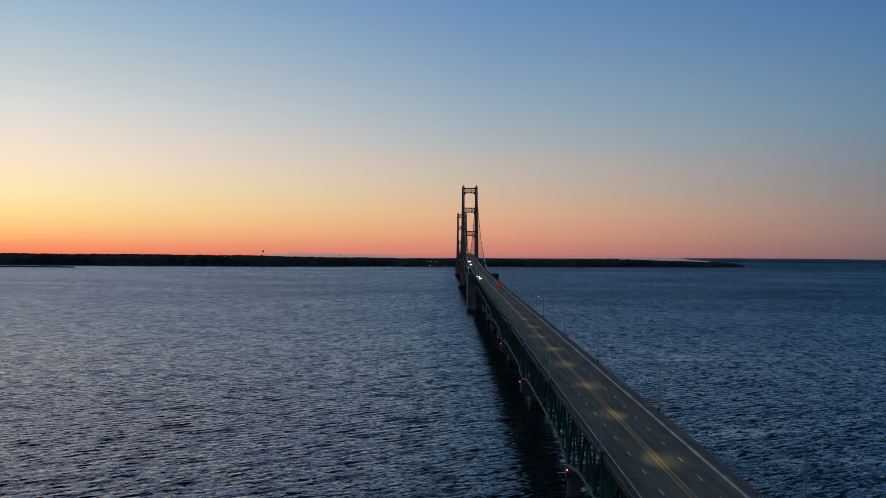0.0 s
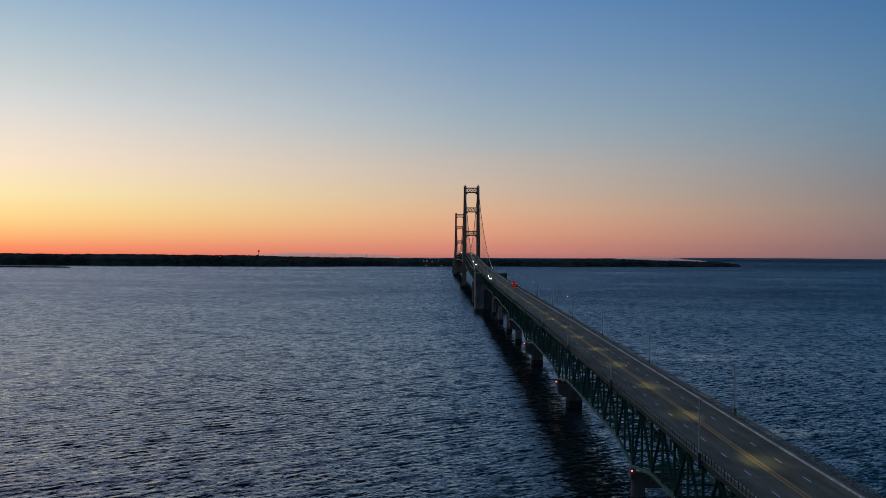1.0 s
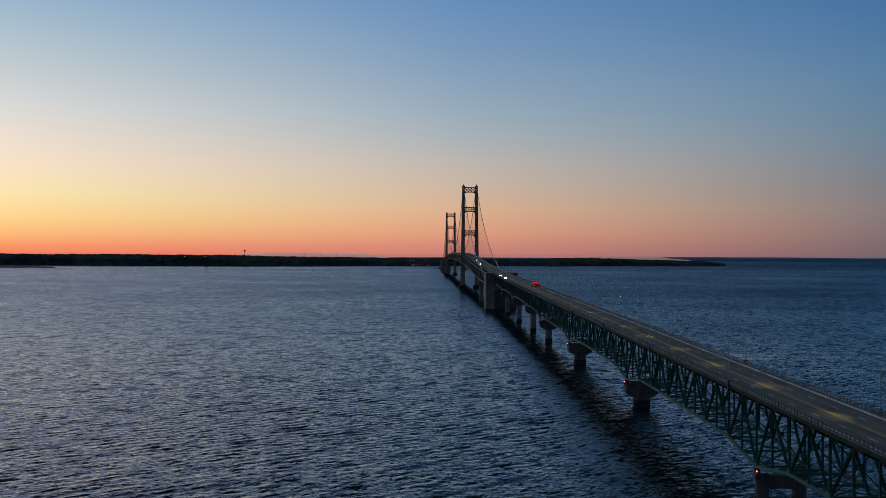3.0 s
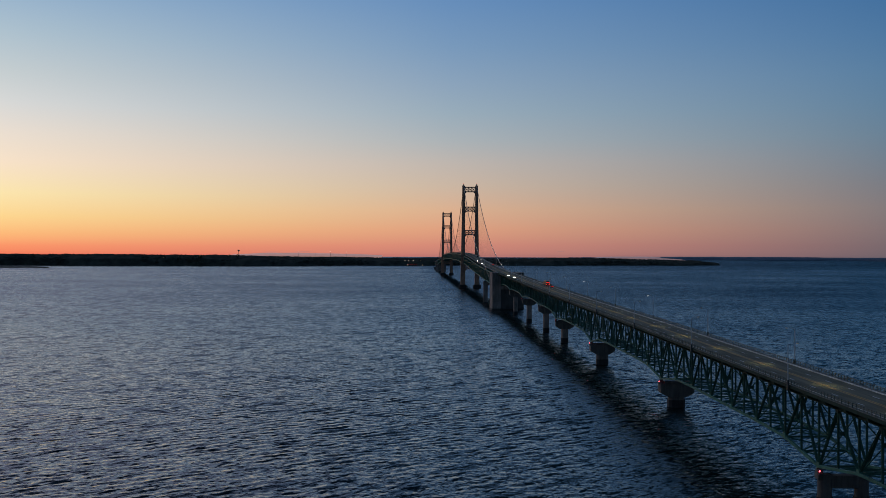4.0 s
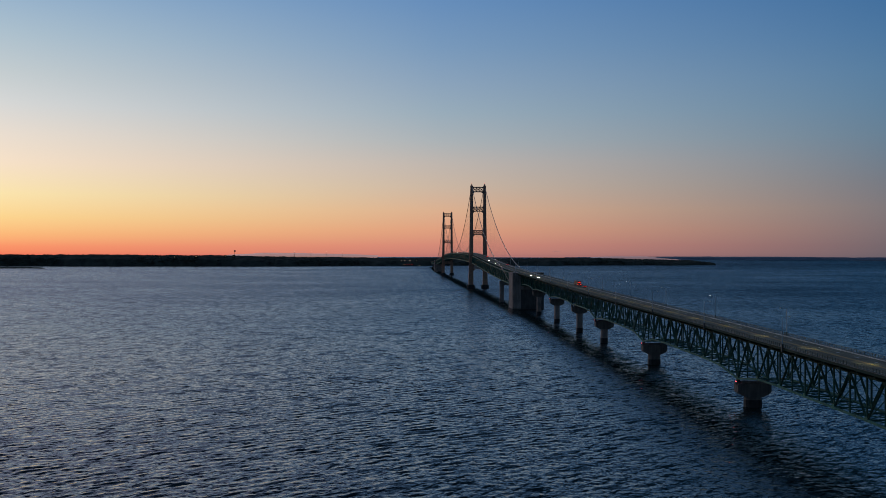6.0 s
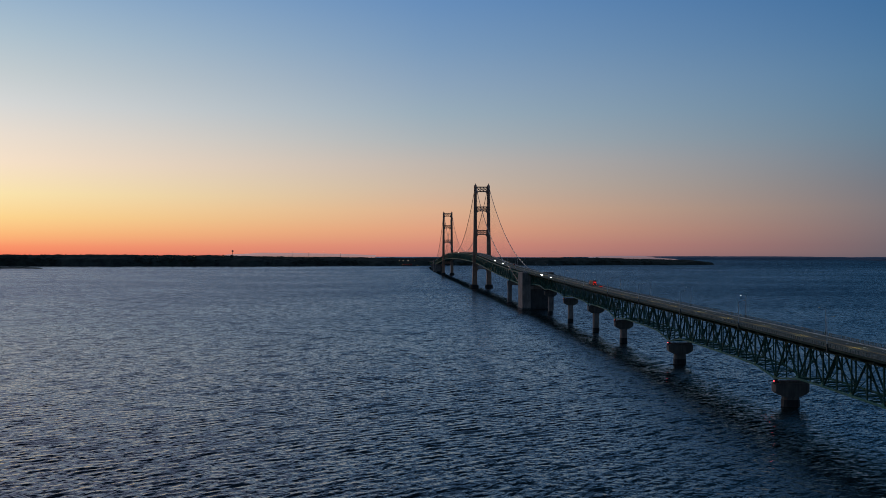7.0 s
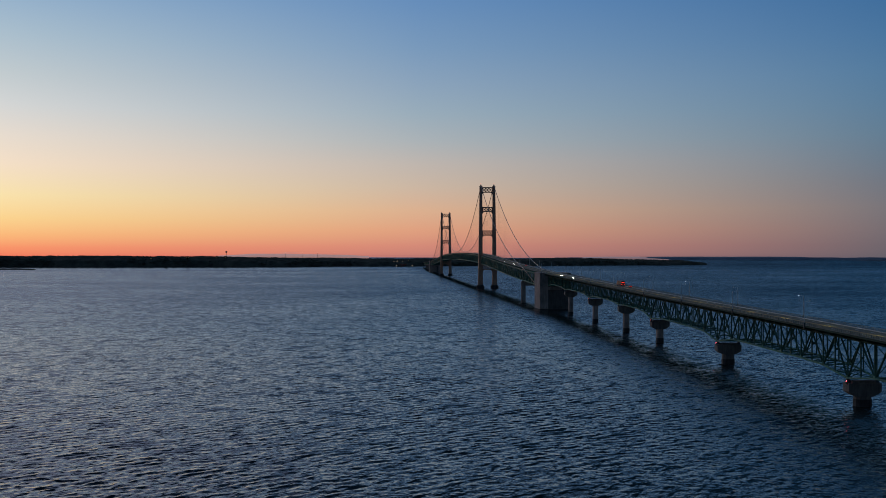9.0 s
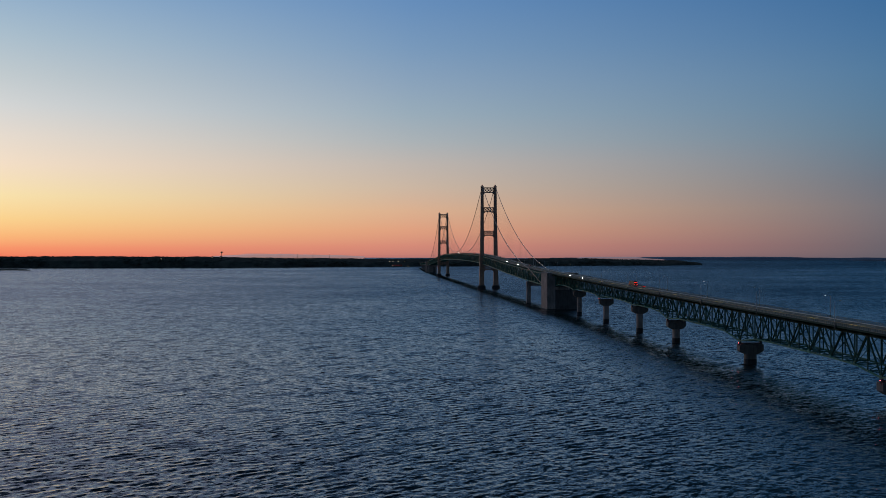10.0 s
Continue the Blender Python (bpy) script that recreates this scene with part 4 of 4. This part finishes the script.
def build_tower(y):
    tower = base("suspension_tower", 0, y, 0, "tall ivory steel suspension tower with latticed cross struts", "bridge tower", "suspension towers")
    for side in (-1, 1):
        # cellular leg: a stepped outline that narrows upward
        bm = bmesh.new()
        rings = []
        for z in LEG_Z:
            a, b, d = leg_at(z)
            step = (b - a) * 0.22
            outline = [(a, -d * 0.7), (a + step, -d * 0.7), (a + step, -d), (b - step, -d), (b - step, -d * 0.7), (b, -d * 0.7), (b, d * 0.7), (b - step, d * 0.7), (b - step, d), (a + step, d), (a + step, d * 0.7), (a, d * 0.7)]
            rings.append([bm.verts.new((side * p, y + q, z)) for p, q in outline])
        for r0, r1 in zip(rings[:-1], rings[1:]):
            for i in range(12):
                bm.faces.new((r0[i], r0[(i + 1) % 12], r1[(i + 1) % 12], r1[i]))
        bm.faces.new(rings[0])
        bm.faces.new(rings[-1])
        part("leg", bm, IVORY, tower)
        cx = side * (LEG_IN[3] + LEG_OUT[3]) / 2
        bm = bmesh.new()
        add_box(bm, cx - 2.4, cx + 2.4, y - 3.7, y + 3.7, 165.6, 166.6, 0.15)
        part("cap", bm, IVORY, tower)
        bm = bmesh.new()
        add_prism(bm, [(y - 3.2, 166.6), (y + 3.2, 166.6), (y + 1.4, 168.6), (y - 1.4, 168.6)], "x", cx - 0.9, cx + 0.9)
        part("saddle", bm, IVORY, tower)
        bm = bmesh.new()
        add_cylinder(bm, cx, y, 168.6, 170.4, 0.35, 0.15, 8)
        part("finial", bm, DARK_STEEL, tower)
        bm = bmesh.new()
        bmesh.ops.create_icosphere(bm, subdivisions=1, radius=0.35, matrix=Matrix.Translation((cx, y, 170.6)))
        part("warning_light", bm, BEACON_DIM, tower, "small red warning light")
        bm = bmesh.new()
        add_cylinder(bm, side * 11.5, y, -8, 6.2, 6.6, 6.4, 28)
        add_cylinder(bm, side * 11.5, y, 6.2, 7.0, 6.0, 5.6, 28)
        part("caisson", bm, CONCRETE_WET, tower, "round dark concrete caisson")
    for z0, z1 in ((156.2, 164.6), (125.0, 132.6), (87.0, 94.8), (31.8, 38.8)):
        a = leg_at(z1)[0] + 0.3
        for face in (-1, 1):
            yy = y + face * 2.0
            bm = bmesh.new()
            for zz in (z0 + 0.6, z1 - 0.6):
                add_box(bm, -a, a, yy - 0.35, yy + 0.35, zz - 0.75, zz + 0.75)
            part("strut_flange", bm, IVORY, tower)
            lo, hi = z0 + 1.3, z1 - 1.3
            cell = 2 * (a - 1.0) / 3
            for k in range(3):
                x0 = -a + 1.0 + cell * k
                bm = bmesh.new()
                add_bar(bm, (x0, yy, lo), (x0 + cell, yy, hi), 0.5, 0.75)
                add_bar(bm, (x0, yy, hi), (x0 + cell, yy, lo), 0.5, 0.75)
                add_cylinder(bm, x0 + cell / 2, 0, -0.3, 0.3, 1.15, sides=12)
                ring = [v for v in bm.verts if abs(v.co.z) < 0.31 and abs(v.co.y) < 1.2]
                bmesh.ops.transform(bm, verts=ring, matrix=Matrix.Translation((0, yy, (lo + hi) / 2)) @ Matrix.Translation((x0 + cell / 2, 0, 0)) @ Matrix.Rotation(math.pi / 2, 4, "X") @ Matrix.Translation((-x0 - cell / 2, 0, 0)))
                part("lattice_cross", bm, IVORY, tower)
            for k in range(4):
                xx = -a + 1.0 + cell * k
                bar("lattice_post", (xx, yy, lo - 0.3), (xx, yy, hi + 0.3), 0.6, 0.5, IVORY, tower)
        # rounded haunches under the strut
        for side in (-1, 1):
            bm = bmesh.new()
            arc = [(side * a, z0 + 0.05)] + [(side * (a - 5.2 * (1 - math.sin(t))), z0 + 0.05 - 5.2 * (1 - math.cos(t))) for t in np.linspace(0, math.pi / 2, 8)]
            add_prism(bm, arc, "y", y - 2.3, y + 2.3)
            part("haunch", bm, IVORY, tower)


for tower_y in TOWERS:
    build_tower(tower_y)


# ---------------------------------------------------------------- main cables and suspenders
CABLE_TOP = 168.0
CABLE_LOW = 62.5
CABLE_BENT = 40.2


def cable_z(y):
    if y > MID:
        y = 2 * MID - y
    if y >= 0:
        return CABLE_LOW + (CABLE_TOP - CABLE_LOW) * ((MID - y) / MID) ** 2
    if y >= BENT:
        u = y / BENT
        end = CABLE_BENT
        return CABLE_TOP + (end - CABLE_TOP) * u - 4 * 20.5 * u * (1 - u)
    u = (y - BENT) / (ANCHOR_NORTH - 1 - BENT)
    return CABLE_BENT + (22.0 - CABLE_BENT) * u


def build_cable(side):
    x = side * WIDE_TRUSS
    cable = base("main_cable", x, 0, cable_z(0), "thick painted main suspension cable hung with thin hangers", "bridge cable", "main cables")
    ys = np.concatenate([[ANCHOR_NORTH - 1], np.linspace(BENT, 0, 40), np.linspace(0, 1158, 80)[1:], np.linspace(1158, 2 * MID - BENT, 40)[1:], [2 * MID - ANCHOR_NORTH + 1]])
    verts, faces = [], []
    for y in ys:
        for k in range(8):
            ang = 2 * math.pi * k / 8
            verts.append(Vector((x + 0.42 * math.cos(ang), y, cable_z(y) + 0.42 * math.sin(ang))) - WORLD_OF[cable].translation)
    for i in range(len(ys) - 1):
        for k in range(8):
            faces.append((i * 8 + k, i * 8 + (k + 1) % 8, i * 8 + 8 + (k + 1) % 8, i * 8 + 8 + k))
    hang("cable", mesh_of("cable", verts, faces, CABLE, True), WORLD_OF[cable].copy(), cable)
    y = BENT + 12
    while y < 2 * MID - BENT - 6:
        low = deck(y) - 1.0
        if cable_z(y) - low > 3 and min(abs(y), abs(y - 1158)) > 6:
            bar("suspender", (x, y, low), (x, y, cable_z(y)), 0.09, 0.09, CABLE, cable)
        y += 11.9
    bulb = SHARED.get("bulb")
    if bulb is None:
        bm = bmesh.new()
        bmesh.ops.create_icosphere(bm, subdivisions=1, radius=0.2)
        bulb = bpy.data.meshes.new("bulb")
        bm.to_mesh(bulb)
        bm.free()
        bulb.materials.append(BULB_WHITE)
        SHARED["bulb"] = bulb
    for y in list(np.arange(BENT + 8, -250, 24.0)) + list(np.arange(380, 800, 70.0)):
        hang("bulb", bulb, Matrix.Translation((x, y, cable_z(y) + 0.65)), cable, "small lit bulb")


for side in (-1, 1):
    build_cable(side)


# ---------------------------------------------------------------- suspended stiffening trusses
def build_suspended(y0, y1):
    span = base("suspended_truss", 0, y0, deck(y0) - 13.4, "green steel stiffening truss hung below the cables", "bridge truss", "suspended spans")
    n = max(2, round(abs(y1 - y0) / 11.9))
    n += n % 2
    ys = np.linspace(y0 + 0.5, y1 - 0.5, n + 1)
    for side in (-1, 1):
        x = side * WIDE_TRUSS
        bm = bmesh.new()
        for i in range(n):
            add_bar(bm, (x, ys[i], deck(ys[i]) - 1.6), (x, ys[i + 1], deck(ys[i + 1]) - 1.6), 0.8, 1.1)
        part("top_chord", bm, GREEN, span)
        bm = bmesh.new()
        for i in range(n):
            add_bar(bm, (x, ys[i], deck(ys[i]) - 13.2), (x, ys[i + 1], deck(ys[i + 1]) - 13.2), 0.8, 1.1)
        part("bottom_chord", bm, GREEN_PALE, span)
        bm = bmesh.new()
        for i in range(n):
            lo, hi = deck(ys[i]) - 13.2, deck(ys[i + 1]) - 1.6
            if i % 2:
                lo, hi = deck(ys[i]) - 1.6, deck(ys[i + 1]) - 13.2
            add_bar(bm, (x, ys[i], lo), (x, ys[i + 1], hi), 0.7, 0.8)
            add_bar(bm, (x, ys[i], deck(ys[i]) - 13.2), (x, ys[i], deck(ys[i]) - 1.6), 0.6, 0.6)
        part("web", bm, GREEN, span, kind="stuff")
    bm = bmesh.new()
    for i in range(n + 1):
        z = deck(ys[i])
        add_bar(bm, (-WIDE_TRUSS, ys[i], z - 1.6), (WIDE_TRUSS, ys[i], z - 1.6), 0.5, 1.8)
        add_bar(bm, (-WIDE_TRUSS, ys[i], z - 13.2), (WIDE_TRUSS, ys[i], z - 13.2), 0.5, 0.8)
        if i < n:
            z2 = deck(ys[i + 1]) - 13.2
            add_bar(bm, (-WIDE_TRUSS, ys[i], z - 13.2), (WIDE_TRUSS, ys[i + 1], z2), 0.5, 0.5)
            add_bar(bm, (WIDE_TRUSS, ys[i], z - 13.2), (-WIDE_TRUSS, ys[i + 1], z2), 0.5, 0.5)
    part("floor_system", bm, GREEN, span, kind="stuff")
    for side in (-1, 1):
        build_railing(side, y0, y1, False)


build_suspended(ANCHOR_NORTH + 1, BENT - 1)
build_suspended(BENT + 1, -5.5)
build_suspended(5.5, 1152.5)
build_suspended(1163.5, 2 * MID - BENT - 1)
build_suspended(2 * MID - BENT + 1, 2 * MID - ANCHOR_NORTH - 1)


# ---------------------------------------------------------------- far approach beyond the second anchorage
def build_far_approach():
    y0, y1 = 2 * MID - ANCHOR_SOUTH, ROAD_NORTH
    far = base("far_approach", 0, y0, deck(y0) - 9, "distant green truss approach running down to the shore", "bridge truss")
    ys = np.arange(y0 + 1, y1, 16.0)
    bm = bmesh.new()
    for a, b in zip(ys[:-1], ys[1:]):
        for x in (-SIDE_TRUSS, SIDE_TRUSS):
            add_bar(bm, (x, a, deck(a) - 1.6), (x, b, deck(b) - 1.6), 0.7, 1.0)
            add_bar(bm, (x, a, deck(a) - 8), (x, b, deck(b) - 8), 0.7, 0.9)
            add_bar(bm, (x, a, deck(a) - 8), (x, b, deck(b) - 1.6), 0.6, 0.6)
            add_bar(bm, (x, a, deck(a) - 8), (x, a, deck(a) - 1.6), 0.6, 0.6)
    part("truss", bm, GREEN, far)
    for y in np.arange(y0 + 90, y1 - 60, 92.0):
        pier = base("pier", 0, y, sea(y), "distant concrete pier under the far approach", "bridge pier", "far piers")
        bm = bmesh.new()
        add_box(bm, -3.4, 3.4, y - 2.2, y + 2.2, sea(y) - 8, deck(y) - 12, 0.3)
        part("shaft", bm, CONCRETE, pier)
        bm = bmesh.new()
        add_box(bm, -6.6, 6.6, y - 2.6, y + 2.6, deck(y) - 12, deck(y) - 8.4, 0.3)
        part("cap", bm, CONCRETE, pier)


build_far_approach()


# ---------------------------------------------------------------- street lamps
def build_lamp(side, y, bright=0):
    z = deck(y)
    x = side * 8.55
    lamp = base("street_lamp", x, y, z - 0.9, "slender galvanised steel lamp post with short arm" if not bright else "slender lamp post with a bright white lamp head", "street lamp", "bridge street lamps")
    bm = bmesh.new()
    add_box(bm, x - 0.22, x + 0.22, y - 0.3, y + 0.3, z - 1.1, z + 1.3, 0.05)
    part("base", bm, DARK_STEEL, lamp)
    bm = bmesh.new()
    add_cylinder(bm, x, y, z + 1.3, z + 9.4, 0.13, 0.065, 10)
    part("pole", bm, POLE, lamp)
    bar("arm", (x, y, z + 9.3), (x - side * 1.9, y, z + 9.75), 0.05, 0.05, GALVANISED, lamp)
    hx = x - side * 2.2
    bm = bmesh.new()
    add_prism(bm, [(hx - 0.32, z + 9.66), (hx + 0.32, z + 9.66), (hx + 0.28, z + 9.78), (hx + 0.1, z + 9.84), (hx - 0.1, z + 9.84), (hx - 0.28, z + 9.78)], "y", y - 0.2, y + 0.2)
    head = part("lamp_head", bm, GALVANISED, lamp)
    bm = bmesh.new()
    add_box(bm, hx - 0.2, hx + 0.2, y - 0.12, y + 0.12, z + 9.66 - (0.06, 0.06, 0.10)[bright], z + 9.655, 0.02)
    part("lens", bm, LUMINAIRE if not bright else LUMINAIRE_BRIGHT, lamp, "glowing lens")
    if DETAIL_SOUTH < y < -640:
        data = bpy.data.lights.new("street_light", "SPOT")
        data.energy, data.color, data.spot_size, data.spot_blend, data.shadow_soft_size = LAMP_WATTS, (0.95, 1.0, 0.52), radians(84), 1.0, 0.2
        light = new("street_light", data)
        light.parent = lamp
        m = look((hx, y, z + 9.3), (-side * 0.5, y, z)) @ Matrix.Diagonal((1.0, 0.36, 1.0, 1.0))
        light.matrix_basis = WORLD_OF[lamp].inverted() @ m


for k in range(-3, 14):
    build_lamp(-1, -1643.0 + 88.6 * k)
    build_lamp(1, -1598.0 + 88.6 * k, {3: 2, 5: 1}.get(k, 0))


# ---------------------------------------------------------------- vehicles
def wheel(parent, x, y, z, r, w):
    bm = bmesh.new()
    bmesh.ops.create_cone(bm, cap_ends=True, segments=16, radius1=r, radius2=r, depth=w, matrix=Matrix.Translation((x, y, z + r)) @ Matrix.Rotation(math.pi / 2, 4, "Y"))
    tyre = part("wheel", bm, RUBBER, parent)
    bm = bmesh.new()
    bmesh.ops.create_cone(bm, cap_ends=True, segments=12, radius1=r * 0.6, radius2=r * 0.6, depth=w + 0.03, matrix=Matrix.Translation((x, y, z + r)) @ Matrix.Rotation(math.pi / 2, 4, "Y"))
    part("rim", bm, GALVANISED, tyre)


def build_car(x, y, toward, colour, label, tall=1.5):
    """A car on the road; toward: its front faces south."""
    z = deck(y) + 0.02
    f = -1 if toward else 1
    car = base("car", x, y, z, label, "car", "cars on the bridge")
    bm = bmesh.new()
    add_prism(bm, [(y - f * 2.2, z + 0.35), (y + f * 2.2, z + 0.35), (y + f * 2.25, z + 0.7), (y + f * 2.1, z + 0.85), (y + f * 1.0, z + 0.98), (y - f * 2.15, z + 0.98), (y - f * 2.25, z + 0.6)], "x", x - 0.9, x + 0.9)
    part("body", bm, colour, car)
    bm = bmesh.new()
    add_prism(bm, [(y + f * 1.0, z + 0.97), (y + f * 0.3, z + tall - 0.06), (y - f * 1.4, z + tall - 0.06), (y - f * 2.1, z + 0.97)], "x", x - 0.76, x + 0.76)
    part("windows", bm, CAR_GLASS, car, "dark glazed cabin")
    bm = bmesh.new()
    add_box(bm, x - 0.7, x + 0.7, min(y + f * 0.28, y - f * 1.38), max(y + f * 0.28, y - f * 1.38), z + tall - 0.06, z + tall, 0.02)
    part("roof", bm, colour, car)
    for sx in (-0.8, 0.8):
        for sy in (-1.4, 1.4):
            wheel(car, x + sx, y + sy, z, 0.33, 0.22)
        bm = bmesh.new()
        add_box(bm, x + sx * 0.8 - 0.24, x + sx * 0.8 + 0.24, y + f * 2.2 - 0.06, y + f * 2.2 + 0.06, z + 0.56, z + 0.86, 0.04)
        part("headlight", bm, HEADLIGHT, car, "lit headlight")
        bm = bmesh.new()
        add_box(bm, x + sx * 0.8 - 0.18, x + sx * 0.8 + 0.18, y - f * 2.2 - 0.06, y - f * 2.2 + 0.06, z + 0.7, z + 0.9, 0.02)
        part("tail_light", bm, TAILLIGHT, car, "lit red tail light")


def build_truck(x, y):
    z = deck(y) + 0.02
    truck = base("truck", x, y, z, "tall red box truck with glowing red tail lights", "truck")
    bm = bmesh.new()
    add_box(bm, x - 1.28, x + 1.28, y, y + 13.0, z + 1.1, z + 4.05, 0.06)
    box = part("trailer", bm, TRAILER_PAINT, truck)
    bm = bmesh.new()
    add_box(bm, x - 0.5, x + 0.5, y + 0.2, y + 16, z + 0.75, z + 1.09)
    part("chassis", bm, DARK_STEEL, truck)
    bm = bmesh.new()
    add_prism(bm, [(y + 13.6, z + 0.8), (y + 17.6, z + 0.8), (y + 17.6, z + 2.0), (y + 16.2, z + 2.3), (y + 15.6, z + 3.5), (y + 13.6, z + 3.8)], "x", x - 1.2, x + 1.2)
    part("cab", bm, CAR_PAINT[2], truck)
    for yy in (1.2, 2.6, 14.0, 16.6):
        for sx in (-1.05, 1.05):
            wheel(truck, x + sx, y + yy, z, 0.5, 0.35)
    for sx in (-1.0, 1.0):
        bm = bmesh.new()
        add_box(bm, x + sx - 0.22, x + sx + 0.22, y - 0.1, y - 0.005, z + 1.15, z + 1.5, 0.02)
        part("tail_light", bm, TAILLIGHT, truck, "lit red tail light")
    bm = bmesh.new()
    add_box(bm, x - 1.1, x + 1.1, y - 0.08, y - 0.005, z + 2.75, z + 2.95, 0.02)
    part("marker_light", bm, TAILLIGHT, truck, "lit red marker strip")
    bm = bmesh.new()
    add_box(bm, x - 1.2, x + 1.2, y - 0.12, y + 0.1, z + 0.7, z + 0.95, 0.03)
    part("bumper", bm, DARK_STEEL, truck)


# ---------------------------------------------------------------- far shore details
def build_town():
    rng = random.Random(4)
    for x, y, z, warm in TOWN:
        house = base("house", x, y, z - 6, "tiny distant house with a lit window", "house", "far houses")
        bm = bmesh.new()
        add_box(bm, x - 5, x + 5, y, y + 9, z - 7, z + 2.2)
        part("wall", bm, LAND, house)
        bm = bmesh.new()
        add_prism(bm, [(x - 5.6, z + 2.2), (x + 5.6, z + 2.2), (x, z + 5.0)], "y", y - 0.3, y + 9.3)
        part("roof", bm, LAND, house)
        bm = bmesh.new()
        s = rng.uniform(0.6, 1.1)
        add_box(bm, x - s, x + s, y - 0.25, y - 0.02, z - s * 0.7, z + s * 0.7)
        part("window", bm, TOWN_WARM if warm else TOWN_RED, house, "lit window")


def build_water_tower(x, y, z):
    wt2 = base("water_tower", x, y, z - 10, "distant dark water tower above the trees", "water tower")
    bm = bmesh.new()
    add_cylinder(bm, x, y, z - 12, z + 14, 1.0, 0.8, 10)
    part("stem", bm, DARK_STEEL, wt2)
    bm = bmesh.new()
    bmesh.ops.create_uvsphere(bm, u_segments=14, v_segments=8, radius=4.4, matrix=Matrix.Translation((x, y, z + 15.5)) @ Matrix.Diagonal((1, 1, 0.75, 1)))
    part("tank", bm, DARK_STEEL, wt2)


build_truck(5.2, -990.0)
for x, y, toward, colour, label in (
        (-5.2, -832.0, True, 1, "silver car with bright white headlights on the bridge"),
        (-5.2, -772.0, True, 0, "dark car with bright white headlights on the bridge"),
        (-5.2, -402.0, True, 1, "silver car with bright white headlights on the bridge"),
        (-5.2, -292.0, True, 0, "dark car with bright white headlights on the bridge"),
        (-5.2, 560.0, True, 0, "dark car with bright headlights on the crest"),
        (5.2, -1013.0, False, 2, "red car with lit tail lights following a truck"),
        (5.2, -440.0, False, 2, "red car with lit tail lights driving away"),
        (5.2, -120.0, False, 0, "dark car with lit tail lights driving away"),
        (5.2, 300.0, False, 2, "red car with lit tail lights driving away")):
    build_car(x, y, toward, CAR_PAINT[colour], label)

TOWN = [(-929, 2640, 47.5, True), (-924, 2640, 47.5, True), (-780, 2640, 49.5, True), (-1068, 2640, 44.5, True), (-1010, 2640, 45.0, True), (-813, 2640, 49.0, True), (-119, 2640, 32.0, True), (-106, 2640, 32.5, True), (-86, 2640, 32.0, True), (-60, 2640, 33.5, True),
        (-104, 2592, 17.0, False), (-96, 2592, 17.5, False), (-88, 2592, 17.0, False), (-81, 2592, 17.0, False), (-75, 2592, 17.4, False), (-48, 2590, 14.5, True), (-110, 2592, 16.0, True)]
build_town()
build_water_tower(-787, 2720, 54.0)


def build_mast(x, y, ground, top):
    mast = base("radio_mast", x, y, ground, "distant slim mast with a light on top", "mast", "far masts")
    bm = bmesh.new()
    add_cylinder(bm, x, y, ground - 6, top, 0.7, 0.3, 6)
    part("pole", bm, DARK_STEEL, mast)
    bm = bmesh.new()
    bmesh.ops.create_icosphere(bm, subdivisions=1, radius=0.8, matrix=Matrix.Translation((x, y, top + 0.6)))
    part("lamp", bm, TOWN_WARM, mast, "lit mast lamp")


for x, top in ((-575, 68.0), (-440, 67.5), (-505, 66.0), (-370, 65.0)):
    build_mast(x, 3000, 50.0, top)
